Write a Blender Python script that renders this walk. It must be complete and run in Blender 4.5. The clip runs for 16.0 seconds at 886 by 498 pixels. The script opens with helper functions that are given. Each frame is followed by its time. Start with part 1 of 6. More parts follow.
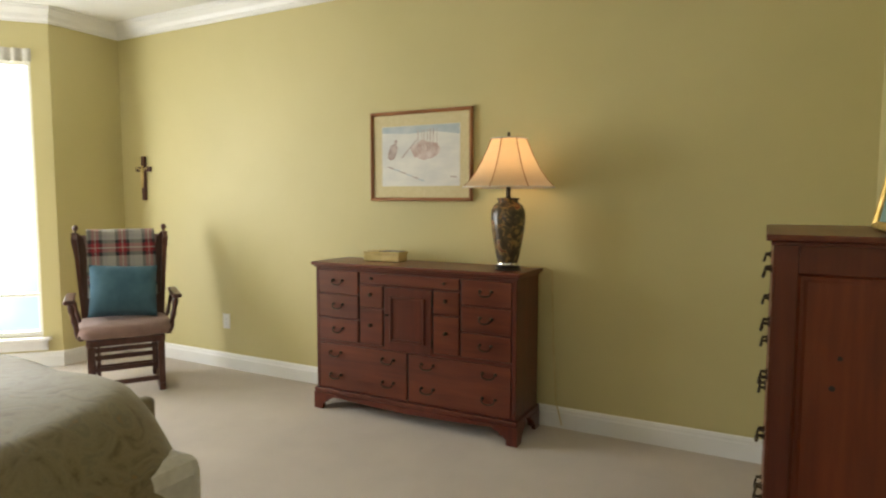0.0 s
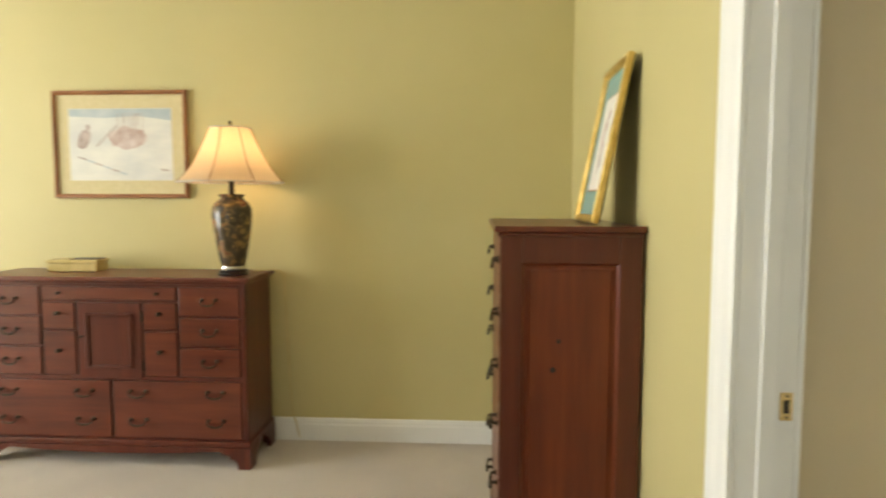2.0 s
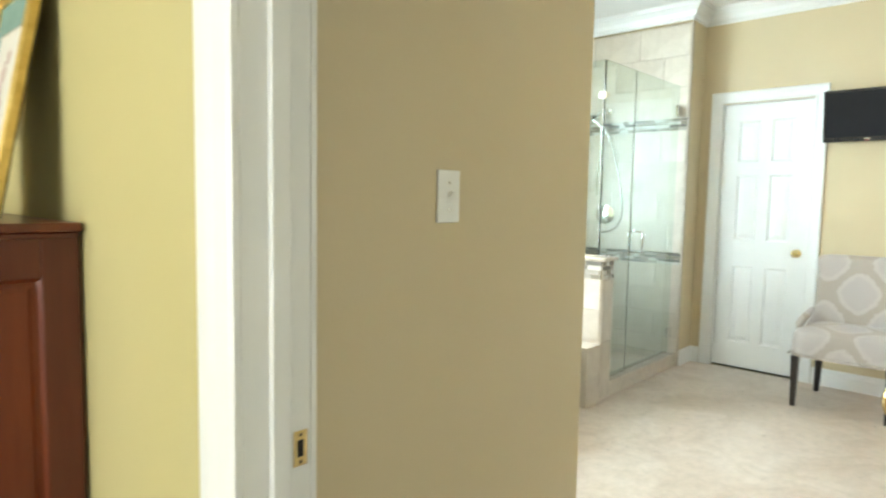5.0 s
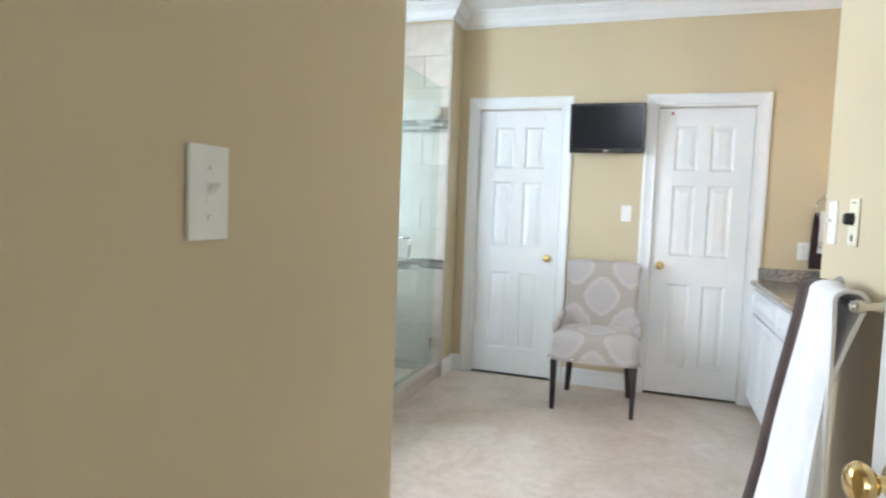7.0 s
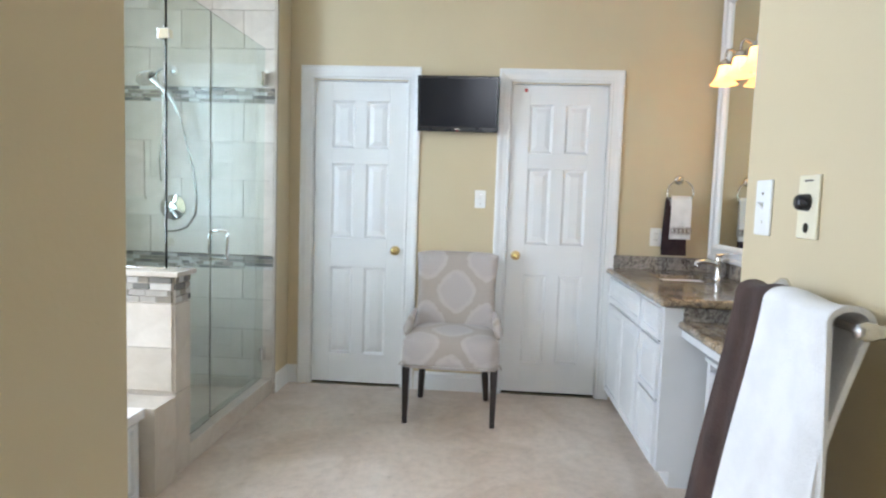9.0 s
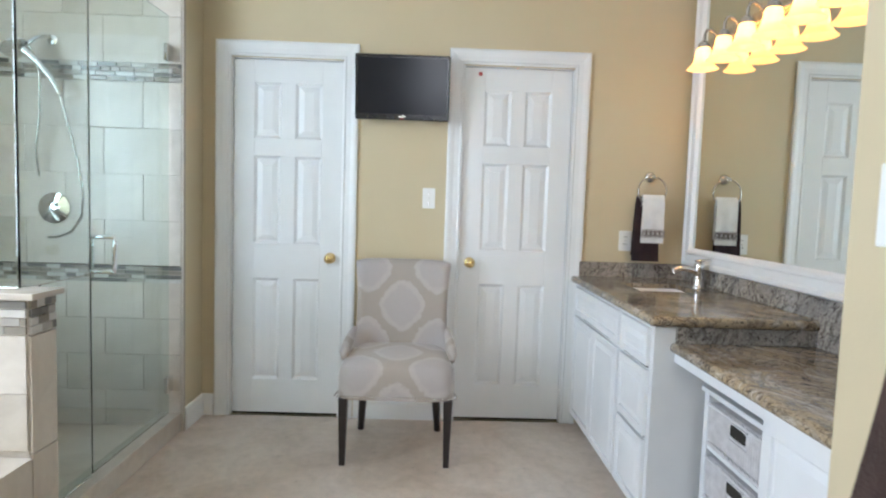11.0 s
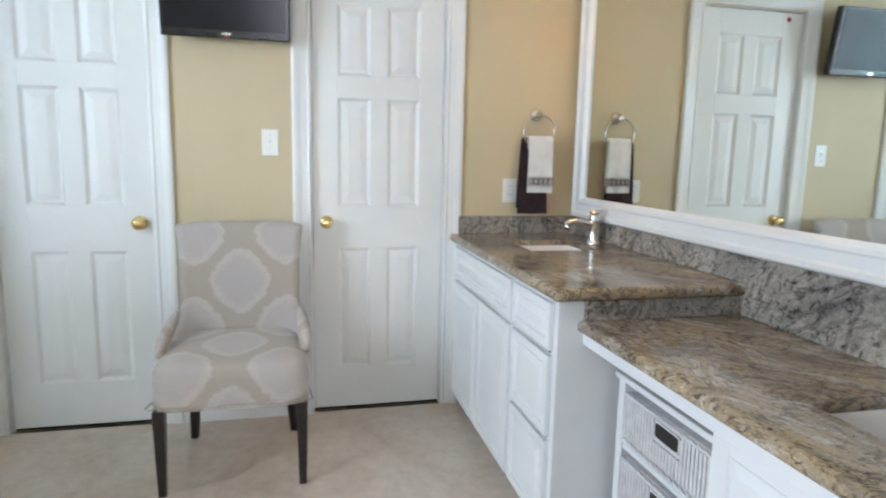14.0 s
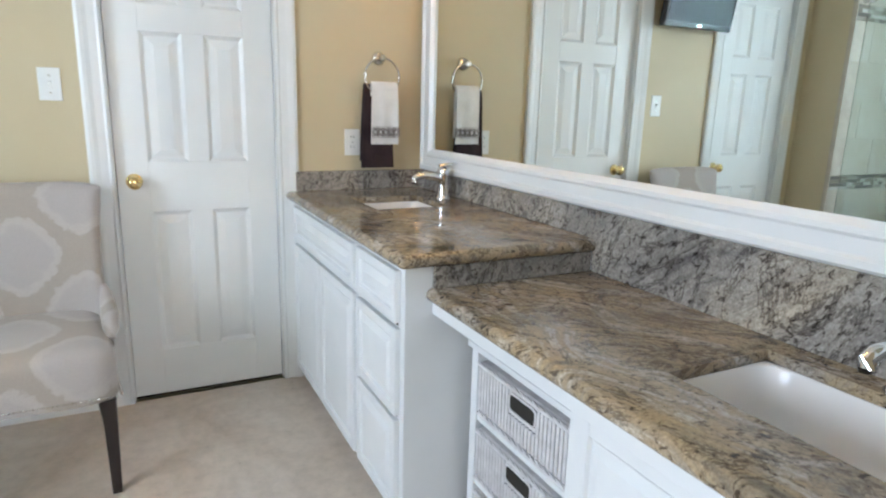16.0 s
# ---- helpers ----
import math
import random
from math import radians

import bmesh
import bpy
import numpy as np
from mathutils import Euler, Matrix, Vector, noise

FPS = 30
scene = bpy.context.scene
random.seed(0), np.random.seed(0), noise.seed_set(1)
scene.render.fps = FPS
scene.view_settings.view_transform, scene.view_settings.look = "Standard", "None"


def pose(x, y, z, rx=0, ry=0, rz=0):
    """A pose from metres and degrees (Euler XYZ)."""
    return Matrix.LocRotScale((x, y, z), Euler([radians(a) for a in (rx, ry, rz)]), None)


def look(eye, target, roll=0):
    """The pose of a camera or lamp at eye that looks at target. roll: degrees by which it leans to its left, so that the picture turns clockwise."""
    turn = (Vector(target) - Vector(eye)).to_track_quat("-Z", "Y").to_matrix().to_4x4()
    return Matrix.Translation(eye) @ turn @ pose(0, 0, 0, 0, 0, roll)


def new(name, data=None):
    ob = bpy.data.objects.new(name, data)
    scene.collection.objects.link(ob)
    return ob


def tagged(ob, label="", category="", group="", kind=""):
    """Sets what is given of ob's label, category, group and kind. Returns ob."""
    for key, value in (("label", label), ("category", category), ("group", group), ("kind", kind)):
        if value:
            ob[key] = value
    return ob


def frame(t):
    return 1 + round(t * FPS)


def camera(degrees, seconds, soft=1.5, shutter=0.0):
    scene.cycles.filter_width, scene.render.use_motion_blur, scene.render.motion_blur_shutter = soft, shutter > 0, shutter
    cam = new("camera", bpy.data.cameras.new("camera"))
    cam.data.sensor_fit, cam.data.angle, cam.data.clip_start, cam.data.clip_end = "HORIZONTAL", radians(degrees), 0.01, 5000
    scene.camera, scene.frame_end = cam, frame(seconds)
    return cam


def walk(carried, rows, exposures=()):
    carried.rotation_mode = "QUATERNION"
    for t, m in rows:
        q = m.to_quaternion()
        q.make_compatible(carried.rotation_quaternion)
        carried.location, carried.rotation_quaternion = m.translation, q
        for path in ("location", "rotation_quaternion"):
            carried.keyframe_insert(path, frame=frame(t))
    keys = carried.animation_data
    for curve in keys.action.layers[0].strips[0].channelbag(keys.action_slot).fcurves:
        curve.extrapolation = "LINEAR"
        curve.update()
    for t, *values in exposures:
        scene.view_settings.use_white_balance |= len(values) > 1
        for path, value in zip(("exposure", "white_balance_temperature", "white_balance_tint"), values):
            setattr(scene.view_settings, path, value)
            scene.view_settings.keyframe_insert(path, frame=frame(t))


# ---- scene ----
cam = camera(71.7, 16.0, soft=2.1, shutter=0.5)
PATH = [
    (0, (-0.008, -0.883, 1.314), (-0.940, 0.880, 1.154), 0.1),
    (0.5, (-0.011, -0.846, 1.317), (-0.840, 0.966, 1.153), -0.1),
    (1, (-0.024, -0.818, 1.302), (-0.681, 1.065, 1.149), -0.1),
    (1.5, (-0.059, -0.757, 1.292), (-0.467, 1.195, 1.138), -0.1),
    (2, (-0.053, -0.703, 1.287), (-0.168, 1.288, 1.135), 0.1),
    (2.5, (-0.065, -0.660, 1.291), (0.169, 1.321, 1.140), 0.4),
    (3, (-0.101, -0.487, 1.286), (0.558, 1.395, 1.130), 0.6),
    (3.5, (-0.109, -0.424, 1.279), (0.857, 1.321, 1.122), 0.7),
    (4, (-0.114, -0.437, 1.268), (1.056, 1.178, 1.120), 0.7),
    (4.2, (-0.104, -0.425, 1.274), (1.130, 1.141, 1.120), 0.7),
    (6.5, (0.323, 0.018, 1.285), (2.132, 0.859, 1.143), 2.1),
    (7, (0.399, 0.097, 1.278), (2.290, 0.736, 1.143), 2.2),
    (7.5, (0.517, 0.116, 1.274), (2.452, 0.604, 1.137), 1.9),
    (8, (0.727, 0.135, 1.278), (2.688, 0.500, 1.127), 1.2),
    (8.5, (0.843, 0.144, 1.271), (2.820, 0.406, 1.115), 1.6),
    (9, (0.969, 0.209, 1.270), (2.958, 0.355, 1.112), 1.9),
    (9.5, (1.081, 0.261, 1.269), (3.075, 0.313, 1.115), 2.3),
    (12, (1.776, 0.254, 1.255), (3.767, 0.170, 1.081), 1.6),
    (12.5, (1.884, 0.216, 1.269), (3.869, 0.097, 1.060), 1.5),
    (13, (1.981, 0.155, 1.261), (3.959, -0.016, 1.025), 1.3),
    (13.5, (2.051, 0.142, 1.255), (4.012, -0.148, 0.986), 1.3),
    (14, (2.115, 0.147, 1.245), (4.039, -0.306, 0.943), 1.2),
    (14.5, (2.164, 0.166, 1.242), (4.035, -0.457, 0.906), 1.4),
    (15, (2.203, 0.181, 1.239), (4.007, -0.602, 0.874), 1.8),
    (15.5, (2.245, 0.122, 1.235), (4.004, -0.743, 0.835), 1.9),
    (16, (2.319, 0.024, 1.238), (4.058, -0.858, 0.792), 1.6),
]
walk(cam, [(t, look(eye, target, roll)) for t, eye, target, roll in PATH],
     [(0, -0.65, 6400, 10), (1.0, -0.5, 6400, 10), (2.0, 0.05, 6600, 8), (3.0, 0.29, 6750, 4), (4.2, 0.33, 6450, 1), (6.3, 0.06, 5820, 13), (8.0, -0.18, 5680, 15), (12.0, -0.35, 5760, 14), (14.0, -0.28, 5720, 14), (16.0, -0.23, 5700, 13)])

# ---- light ----
world = bpy.data.worlds.new("sky")
scene.world = world
world.use_nodes = True
wn = world.node_tree.nodes
sky = wn.new("ShaderNodeTexSky")
sky.sky_type = "NISHITA"
sky.sun_disc = False
sky.sun_elevation = radians(48)
sky.sun_rotation = radians(30)
world.node_tree.links.new(sky.outputs[0], wn["Background"].inputs[0])
wn["Background"].inputs[1].default_value = 0.12


def area_light(name, m, sx, sy, power, color):
    data = bpy.data.lights.new(name, "AREA")
    data.shape, data.size, data.size_y, data.energy, data.color = "RECTANGLE", sx, sy, power, color
    ob = new(name, data)
    ob.matrix_world = m
    return ob


def point_light(name, at, power, color, radius):
    data = bpy.data.lights.new(name, "POINT")
    data.energy, data.color, data.shadow_soft_size = power, color, radius
    ob = new(name, data)
    ob.location = at
    return ob


# daylight in the window openings; the rear lamp is fill through an added one
area_light("bay_light_angled", look((-5.395, 1.665, 1.3), (-4.395, 0.665, 1.3)), 1.1, 2.25, 120, (1.0, 0.98, 0.93))
area_light("bay_light_middle", look((-5.93, 0.0, 1.3), (0, 0.0, 1.25)), 1.7, 2.1, 170, (1.0, 0.98, 0.93))
area_light("rear_fill_light", look((-1.6, -3.52, 1.45), (-1.2, 0.0, 1.3)), 1.7, 1.5, 14, (1.0, 0.98, 0.93))
area_light("bath_window_light", look((2.45, 3.085, 1.62), (2.45, 0.0, 1.62)), 1.5, 1.5, 122, (0.82, 0.92, 1.0))
point_light("table_lamp_bulb", (-1.262, 2.25, 1.50), 2.8, (1.0, 0.60, 0.30), 0.03)


# ---- materials ----
def mat(name):
    m = bpy.data.materials.new(name)
    m.use_nodes = True
    return m, m.node_tree.nodes, m.node_tree.links, m.node_tree.nodes["Principled BSDF"]


def ramp_node(n, stops):
    r = n.new("ShaderNodeValToRGB")
    e = r.color_ramp.elements
    while len(e) < len(stops):
        e.new(0.5)
    for k, (p, c) in enumerate(stops):
        e[k].position, e[k].color = p, (*c, 1)
    return r


def noise_node(n, l, coord, scale, detail=4.0, rough=0.55, stretch=None, distort=0.0):
    t = n.new("ShaderNodeTexNoise")
    t.inputs["Scale"].default_value = scale
    t.inputs["Detail"].default_value = detail
    t.inputs["Roughness"].default_value = rough
    t.inputs["Distortion"].default_value = distort
    if stretch:
        mp = n.new("ShaderNodeMapping")
        mp.inputs["Scale"].default_value = stretch
        l.new(coord, mp.inputs["Vector"])
        coord = mp.outputs[0]
    l.new(coord, t.inputs["Vector"])
    return t


def mix_node(n, l, fac, a, b, blend="MIX"):
    m = n.new("ShaderNodeMix")
    m.data_type, m.blend_type = "RGBA", blend
    for sock, v in ((m.inputs[0], fac), (m.inputs[6], a), (m.inputs[7], b)):
        if isinstance(v, (int, float)):
            sock.default_value = v
        elif isinstance(v, tuple):
            sock.default_value = (*v, 1)
        else:
            l.new(v, sock)
    return m.outputs[2]


def math_node(n, l, op, a, b=0.0):
    m = n.new("ShaderNodeMath")
    m.operation = op
    for sock, v in ((m.inputs[0], a), (m.inputs[1], b)):
        if isinstance(v, (int, float)):
            sock.default_value = v
        else:
            l.new(v, sock)
    return m.outputs[0]


def bump_node(n, l, b, height, strength, dist):
    bp = n.new("ShaderNodeBump")
    bp.inputs["Strength"].default_value = strength
    bp.inputs["Distance"].default_value = dist
    l.new(height, bp.inputs["Height"])
    l.new(bp.outputs[0], b.inputs["Normal"])


def mottled(name, c1, c2, scale, rough=0.6, metal=0.0, bump=0.1, bump_scale=200.0, dist=0.002, detail=4.0, lo=0.35, hi=0.65, stretch=None):
    m, n, l, b = mat(name)
    co = n.new("ShaderNodeTexCoord").outputs["Object"]
    t = noise_node(n, l, co, scale, detail, stretch=stretch)
    r = ramp_node(n, [(lo, c1), (hi, c2)])
    l.new(t.outputs["Fac"], r.inputs[0])
    l.new(r.outputs[0], b.inputs["Base Color"])
    b.inputs["Roughness"].default_value = rough
    b.inputs["Metallic"].default_value = metal
    if bump:
        f = noise_node(n, l, co, bump_scale, 3.0)
        bump_node(n, l, b, f.outputs["Fac"], bump, dist)
    return m


paint_bed = mottled("wall_paint_yellow", (0.535, 0.475, 0.225), (0.565, 0.50, 0.245), 1.3, 0.55, bump=0.12, bump_scale=90, dist=0.003)
paint_bath = mottled("wall_paint_tan", (0.59, 0.495, 0.315), (0.62, 0.52, 0.335), 1.3, 0.5, bump=0.12, bump_scale=90, dist=0.003)
white = mottled("white_trim_paint", (0.78, 0.785, 0.77), (0.83, 0.83, 0.815), 3.0, 0.35, bump=0.04, bump_scale=60)
white_cab = mottled("white_cabinet_paint", (0.77, 0.785, 0.79), (0.82, 0.83, 0.83), 4.0, 0.3, bump=0.05, bump_scale=60)
ceil_m = mottled("ceiling_paint", (0.80, 0.80, 0.77), (0.84, 0.84, 0.81), 2.0, 0.9, bump=0.2, bump_scale=70, dist=0.004)
plastic_white = mottled("white_plastic", (0.80, 0.80, 0.77), (0.83, 0.83, 0.80), 20, 0.3, bump=0.0)
plastic_ivory = mottled("ivory_plastic", (0.74, 0.68, 0.50), (0.78, 0.72, 0.54), 20, 0.3, bump=0.0)
black_plastic = mottled("black_plastic", (0.008, 0.008, 0.009), (0.014, 0.014, 0.016), 20, 0.25, bump=0.0)
screen_m = mottled("screen_glass", (0.010, 0.011, 0.015), (0.013, 0.014, 0.019), 2, 0.20, bump=0.0)
screen_m.node_tree.nodes["Principled BSDF"].inputs["Specular IOR Level"].default_value = 0.22
brass = mottled("polished_brass", (0.74, 0.55, 0.24), (0.84, 0.66, 0.33), 30, 0.16, 1.0, bump=0.02)
nickel = mottled("brushed_nickel", (0.60, 0.58, 0.55), (0.70, 0.68, 0.65), 60, 0.25, 1.0, bump=0.03)
chrome = mottled("chrome", (0.78, 0.79, 0.80), (0.86, 0.87, 0.88), 20, 0.06, 1.0, bump=0.0)
dark_metal = mottled("dark_bronze", (0.03, 0.024, 0.018), (0.07, 0.05, 0.03), 60, 0.4, 0.8, bump=0.1)
gold_frame = mottled("gilded_wood", (0.58, 0.39, 0.11), (0.78, 0.58, 0.22), 25, 0.28, 0.9, bump=0.2, bump_scale=120)
espresso = mottled("espresso_wood", (0.012, 0.008, 0.008), (0.025, 0.017, 0.015), 12, 0.3, bump=0.1, stretch=(1, 1, 0.1))
seam_m = mottled("grout", (0.50, 0.44, 0.36), (0.58, 0.51, 0.43), 30, 0.9, bump=0.2)
porcelain = mottled("porcelain", (0.82, 0.79, 0.77), (0.86, 0.83, 0.81), 3, 0.14, bump=0.0)
# near-black that paints the shade in gaps and holes; also colours a picture backing
dark_gap = mottled("shadow_gap", (0.02, 0.017, 0.014), (0.03, 0.026, 0.02), 8, 0.9, bump=0.0)
ground_m = mottled("lawn", (0.05, 0.09, 0.03), (0.09, 0.13, 0.05), 2, 0.9, bump=0.3)
wicker = mottled("white_wicker", (0.62, 0.60, 0.60), (0.76, 0.74, 0.74), 30, 0.6, bump=0.5, bump_scale=180, dist=0.003)


def wood(name, c1, c2, c3, rough, grain=(14, 14, 1.2)):
    m, n, l, b = mat(name)
    co = n.new("ShaderNodeTexCoord").outputs["Object"]
    a = noise_node(n, l, co, 1.6, 7, 0.6, grain, 0.1)
    r = ramp_node(n, [(0.28, c1), (0.52, c2), (0.78, c3)])
    l.new(a.outputs["Fac"], r.inputs[0])
    big = noise_node(n, l, co, 2.2, 2)
    rb = ramp_node(n, [(0.2, (0.72, 0.69, 0.67)), (0.8, (1, 1, 1))])
    l.new(big.outputs["Fac"], rb.inputs[0])
    c = mix_node(n, l, 1.0, r.outputs[0], rb.outputs[0], "MULTIPLY")
    l.new(c, b.inputs["Base Color"])
    rr = ramp_node(n, [(0.2, (rough,) * 3), (0.8, (rough + 0.08,) * 3)])
    l.new(big.outputs["Fac"], rr.inputs[0])
    l.new(rr.outputs[0], b.inputs["Roughness"])
    fine = noise_node(n, l, co, 6, 6, 0.6, grain)
    bump_node(n, l, b, fine.outputs["Fac"], 0.12, 0.002)
    return m


cherry = wood("cherry_wood", (0.072, 0.014, 0.007), (0.115, 0.022, 0.011), (0.160, 0.036, 0.016), 0.27)
cherry_side = wood("cherry_panel_wood", (0.105, 0.019, 0.006), (0.165, 0.030, 0.009), (0.225, 0.050, 0.014), 0.30)
cherry_h = wood("cherry_wood_across", (0.085, 0.018, 0.009), (0.14, 0.030, 0.013), (0.20, 0.050, 0.02), 0.27, (1.2, 14, 14))
glider_wood = wood("dark_glider_wood", (0.045, 0.014, 0.010), (0.085, 0.026, 0.017), (0.13, 0.045, 0.027), 0.3)
frame_wood = wood("oak_frame_wood", (0.26, 0.10, 0.034), (0.36, 0.15, 0.055), (0.44, 0.20, 0.08), 0.35, (3, 14, 3))


def carpet_mat():
    m, n, l, b = mat("beige_carpet")
    co = n.new("ShaderNodeTexCoord").outputs["Object"]
    fine = noise_node(n, l, co, 260, 2, 0.7)
    big = noise_node(n, l, co, 1.7, 4, 0.6)
    r1 = ramp_node(n, [(0.3, (0.50, 0.43, 0.36)), (0.7, (0.66, 0.585, 0.50))])
    l.new(fine.outputs["Fac"], r1.inputs[0])
    r2 = ramp_node(n, [(0.35, (0.86, 0.86, 0.87)), (0.65, (1, 1, 1))])
    l.new(big.outputs["Fac"], r2.inputs[0])
    l.new(mix_node(n, l, 1.0, r1.outputs[0], r2.outputs[0], "MULTIPLY"), b.inputs["Base Color"])
    b.inputs["Roughness"].default_value = 1.0
    b.inputs["Sheen Weight"].default_value = 0.3
    bump_node(n, l, b, fine.outputs["Fac"], 0.7, 0.006)
    return m


def stone_floor_mat():
    m, n, l, b = mat("mottled_stone_floor")
    co = n.new("ShaderNodeTexCoord").outputs["Object"]
    a = noise_node(n, l, co, 2.6, 8, 0.65, None, 1.2)
    c = noise_node(n, l, co, 19, 5, 0.7)
    r = ramp_node(n, [(0.30, (0.56, 0.455, 0.36)), (0.5, (0.65, 0.55, 0.455)), (0.72, (0.73, 0.64, 0.55))])
    l.new(a.outputs["Fac"], r.inputs[0])
    r2 = ramp_node(n, [(0.3, (0.84, 0.83, 0.82)), (0.6, (1, 1, 1))])
    l.new(c.outputs["Fac"], r2.inputs[0])
    l.new(mix_node(n, l, 1.0, r.outputs[0], r2.outputs[0], "MULTIPLY"), b.inputs["Base Color"])
    rr = ramp_node(n, [(0.3, (0.27,) * 3), (0.7, (0.42,) * 3)])
    l.new(c.outputs["Fac"], rr.inputs[0])
    l.new(rr.outputs[0], b.inputs["Roughness"])
    bump_node(n, l, b, c.outputs["Fac"], 0.08, 0.003)
    return m


def granite_mat(name, warm):
    m, n, l, b = mat(name)
    co = n.new("ShaderNodeTexCoord").outputs["Object"]
    mp = n.new("ShaderNodeMapping")
    mp.vector_type = "TEXTURE"
    # layers drift along the slab on the top, and run aslant on the upstand
    mp.inputs["Rotation"].default_value = (0.1, 0.05, 0.55) if warm else (0.2, 0.80, 0.1)
    mp.inputs["Scale"].default_value = (1.25, 0.85, 0.85) if warm else (1.7, 0.9, 0.8)
    l.new(co, mp.inputs["Vector"])
    v = mp.outputs[0]
    flow = noise_node(n, l, v, 4.2 if warm else 6.0, 11, 0.66, None, 1.9)
    if warm:
        r = ramp_node(n, [(0.26, (0.12, 0.105, 0.09)), (0.36, (0.27, 0.225, 0.17)), (0.45, (0.45, 0.355, 0.23)), (0.52, (0.36, 0.295, 0.215)), (0.58, (0.56, 0.50, 0.42)), (0.66, (0.45, 0.36, 0.24)), (0.78, (0.31, 0.29, 0.27))])
    else:
        r = ramp_node(n, [(0.26, (0.11, 0.10, 0.095)), (0.37, (0.28, 0.255, 0.23)), (0.46, (0.42, 0.385, 0.34)), (0.53, (0.33, 0.30, 0.265)), (0.60, (0.48, 0.44, 0.385)), (0.74, (0.30, 0.27, 0.24))])
    l.new(flow.outputs["Fac"], r.inputs[0])
    big = noise_node(n, l, v, 1.7, 6, 0.6, None, 0.8)
    rb = ramp_node(n, [(0.36, (0.62, 0.63, 0.66)), (0.52, (1.0, 1.0, 1.0)), (0.66, (1.22, 1.16, 1.05))])
    l.new(big.outputs["Fac"], rb.inputs[0])
    c0 = mix_node(n, l, 1.0, r.outputs[0], rb.outputs[0], "MULTIPLY")
    # thin dark veins, broken along their length
    vein = noise_node(n, l, v, 3.1, 9, 0.68, None, 2.2)
    d = math_node(n, l, "ABSOLUTE", math_node(n, l, "SUBTRACT", vein.outputs["Fac"], 0.5))
    rv = ramp_node(n, [(0.0, (0.22, 0.20, 0.20)), (0.010, (0.45, 0.43, 0.42)), (0.026, (1, 1, 1))])
    l.new(d, rv.inputs[0])
    patch = noise_node(n, l, co, 7, 5, 0.6, None, 0.6)
    rp = ramp_node(n, [(0.42, (0, 0, 0)), (0.54, (1, 1, 1))])
    l.new(patch.outputs["Fac"], rp.inputs[0])
    c1 = mix_node(n, l, rp.outputs[0], mix_node(n, l, 0.35 if warm else 0.7, c0, rv.outputs[0], "MULTIPLY"), mix_node(n, l, 0.85, c0, rv.outputs[0], "MULTIPLY"))
    # clustered dark flecks drawn out along the layers
    fleck = noise_node(n, l, v, 58, 4, 0.62, None, 0.8)
    rs = ramp_node(n, [(0.36, (0.14, 0.12, 0.11)), (0.42, (0.8, 0.78, 0.76)), (0.48, (1, 1, 1))])
    l.new(fleck.outputs["Fac"], rs.inputs[0])
    c2 = mix_node(n, l, 0.85, c1, rs.outputs[0], "MULTIPLY")
    grain = noise_node(n, l, co, 150, 3, 0.7)
    rg = ramp_node(n, [(0.32, (0.66, 0.64, 0.62)), (0.6, (1.0, 1.0, 1.0)), (0.75, (1.25, 1.22, 1.18))])
    l.new(grain.outputs["Fac"], rg.inputs[0])
    l.new(mix_node(n, l, 1.0, c2, rg.outputs[0], "MULTIPLY"), b.inputs["Base Color"])
    b.inputs["Roughness"].default_value = 0.12
    return m


def glass_mat():
    m, n, l, b = mat("clear_green_glass")
    b.inputs["Base Color"].default_value = (0.85, 0.935, 0.905, 1)
    b.inputs["Roughness"].default_value = 0.0
    b.inputs["IOR"].default_value = 1.25
    b.inputs["Transmission Weight"].default_value = 1.0
    return m


def mirror_mat():
    m, n, l, b = mat("silvered_mirror")
    b.inputs["Base Color"].default_value = (0.77, 0.81, 0.78, 1)
    b.inputs["Metallic"].default_value = 1.0
    b.inputs["Roughness"].default_value = 0.015
    return m


def tile_mat(name, stops, rough, per_object=True):
    m, n, l, b = mat(name)
    co = n.new("ShaderNodeTexCoord").outputs["Object"]
    info = n.new("ShaderNodeObjectInfo")
    t = noise_node(n, l, co, 5.5, 6, 0.62, None, 1.0)
    r0 = ramp_node(n, [(0.3, (0.82, 0.80, 0.78)), (0.7, (1, 1, 1))])
    l.new(t.outputs["Fac"], r0.inputs[0])
    r = ramp_node(n, stops)
    r.color_ramp.interpolation = "CONSTANT" if len(stops) > 2 else "LINEAR"
    l.new(info.outputs["Random"], r.inputs[0])
    l.new(mix_node(n, l, 1.0, r.outputs[0], r0.outputs[0], "MULTIPLY"), b.inputs["Base Color"])
    b.inputs["Roughness"].default_value = rough
    return m


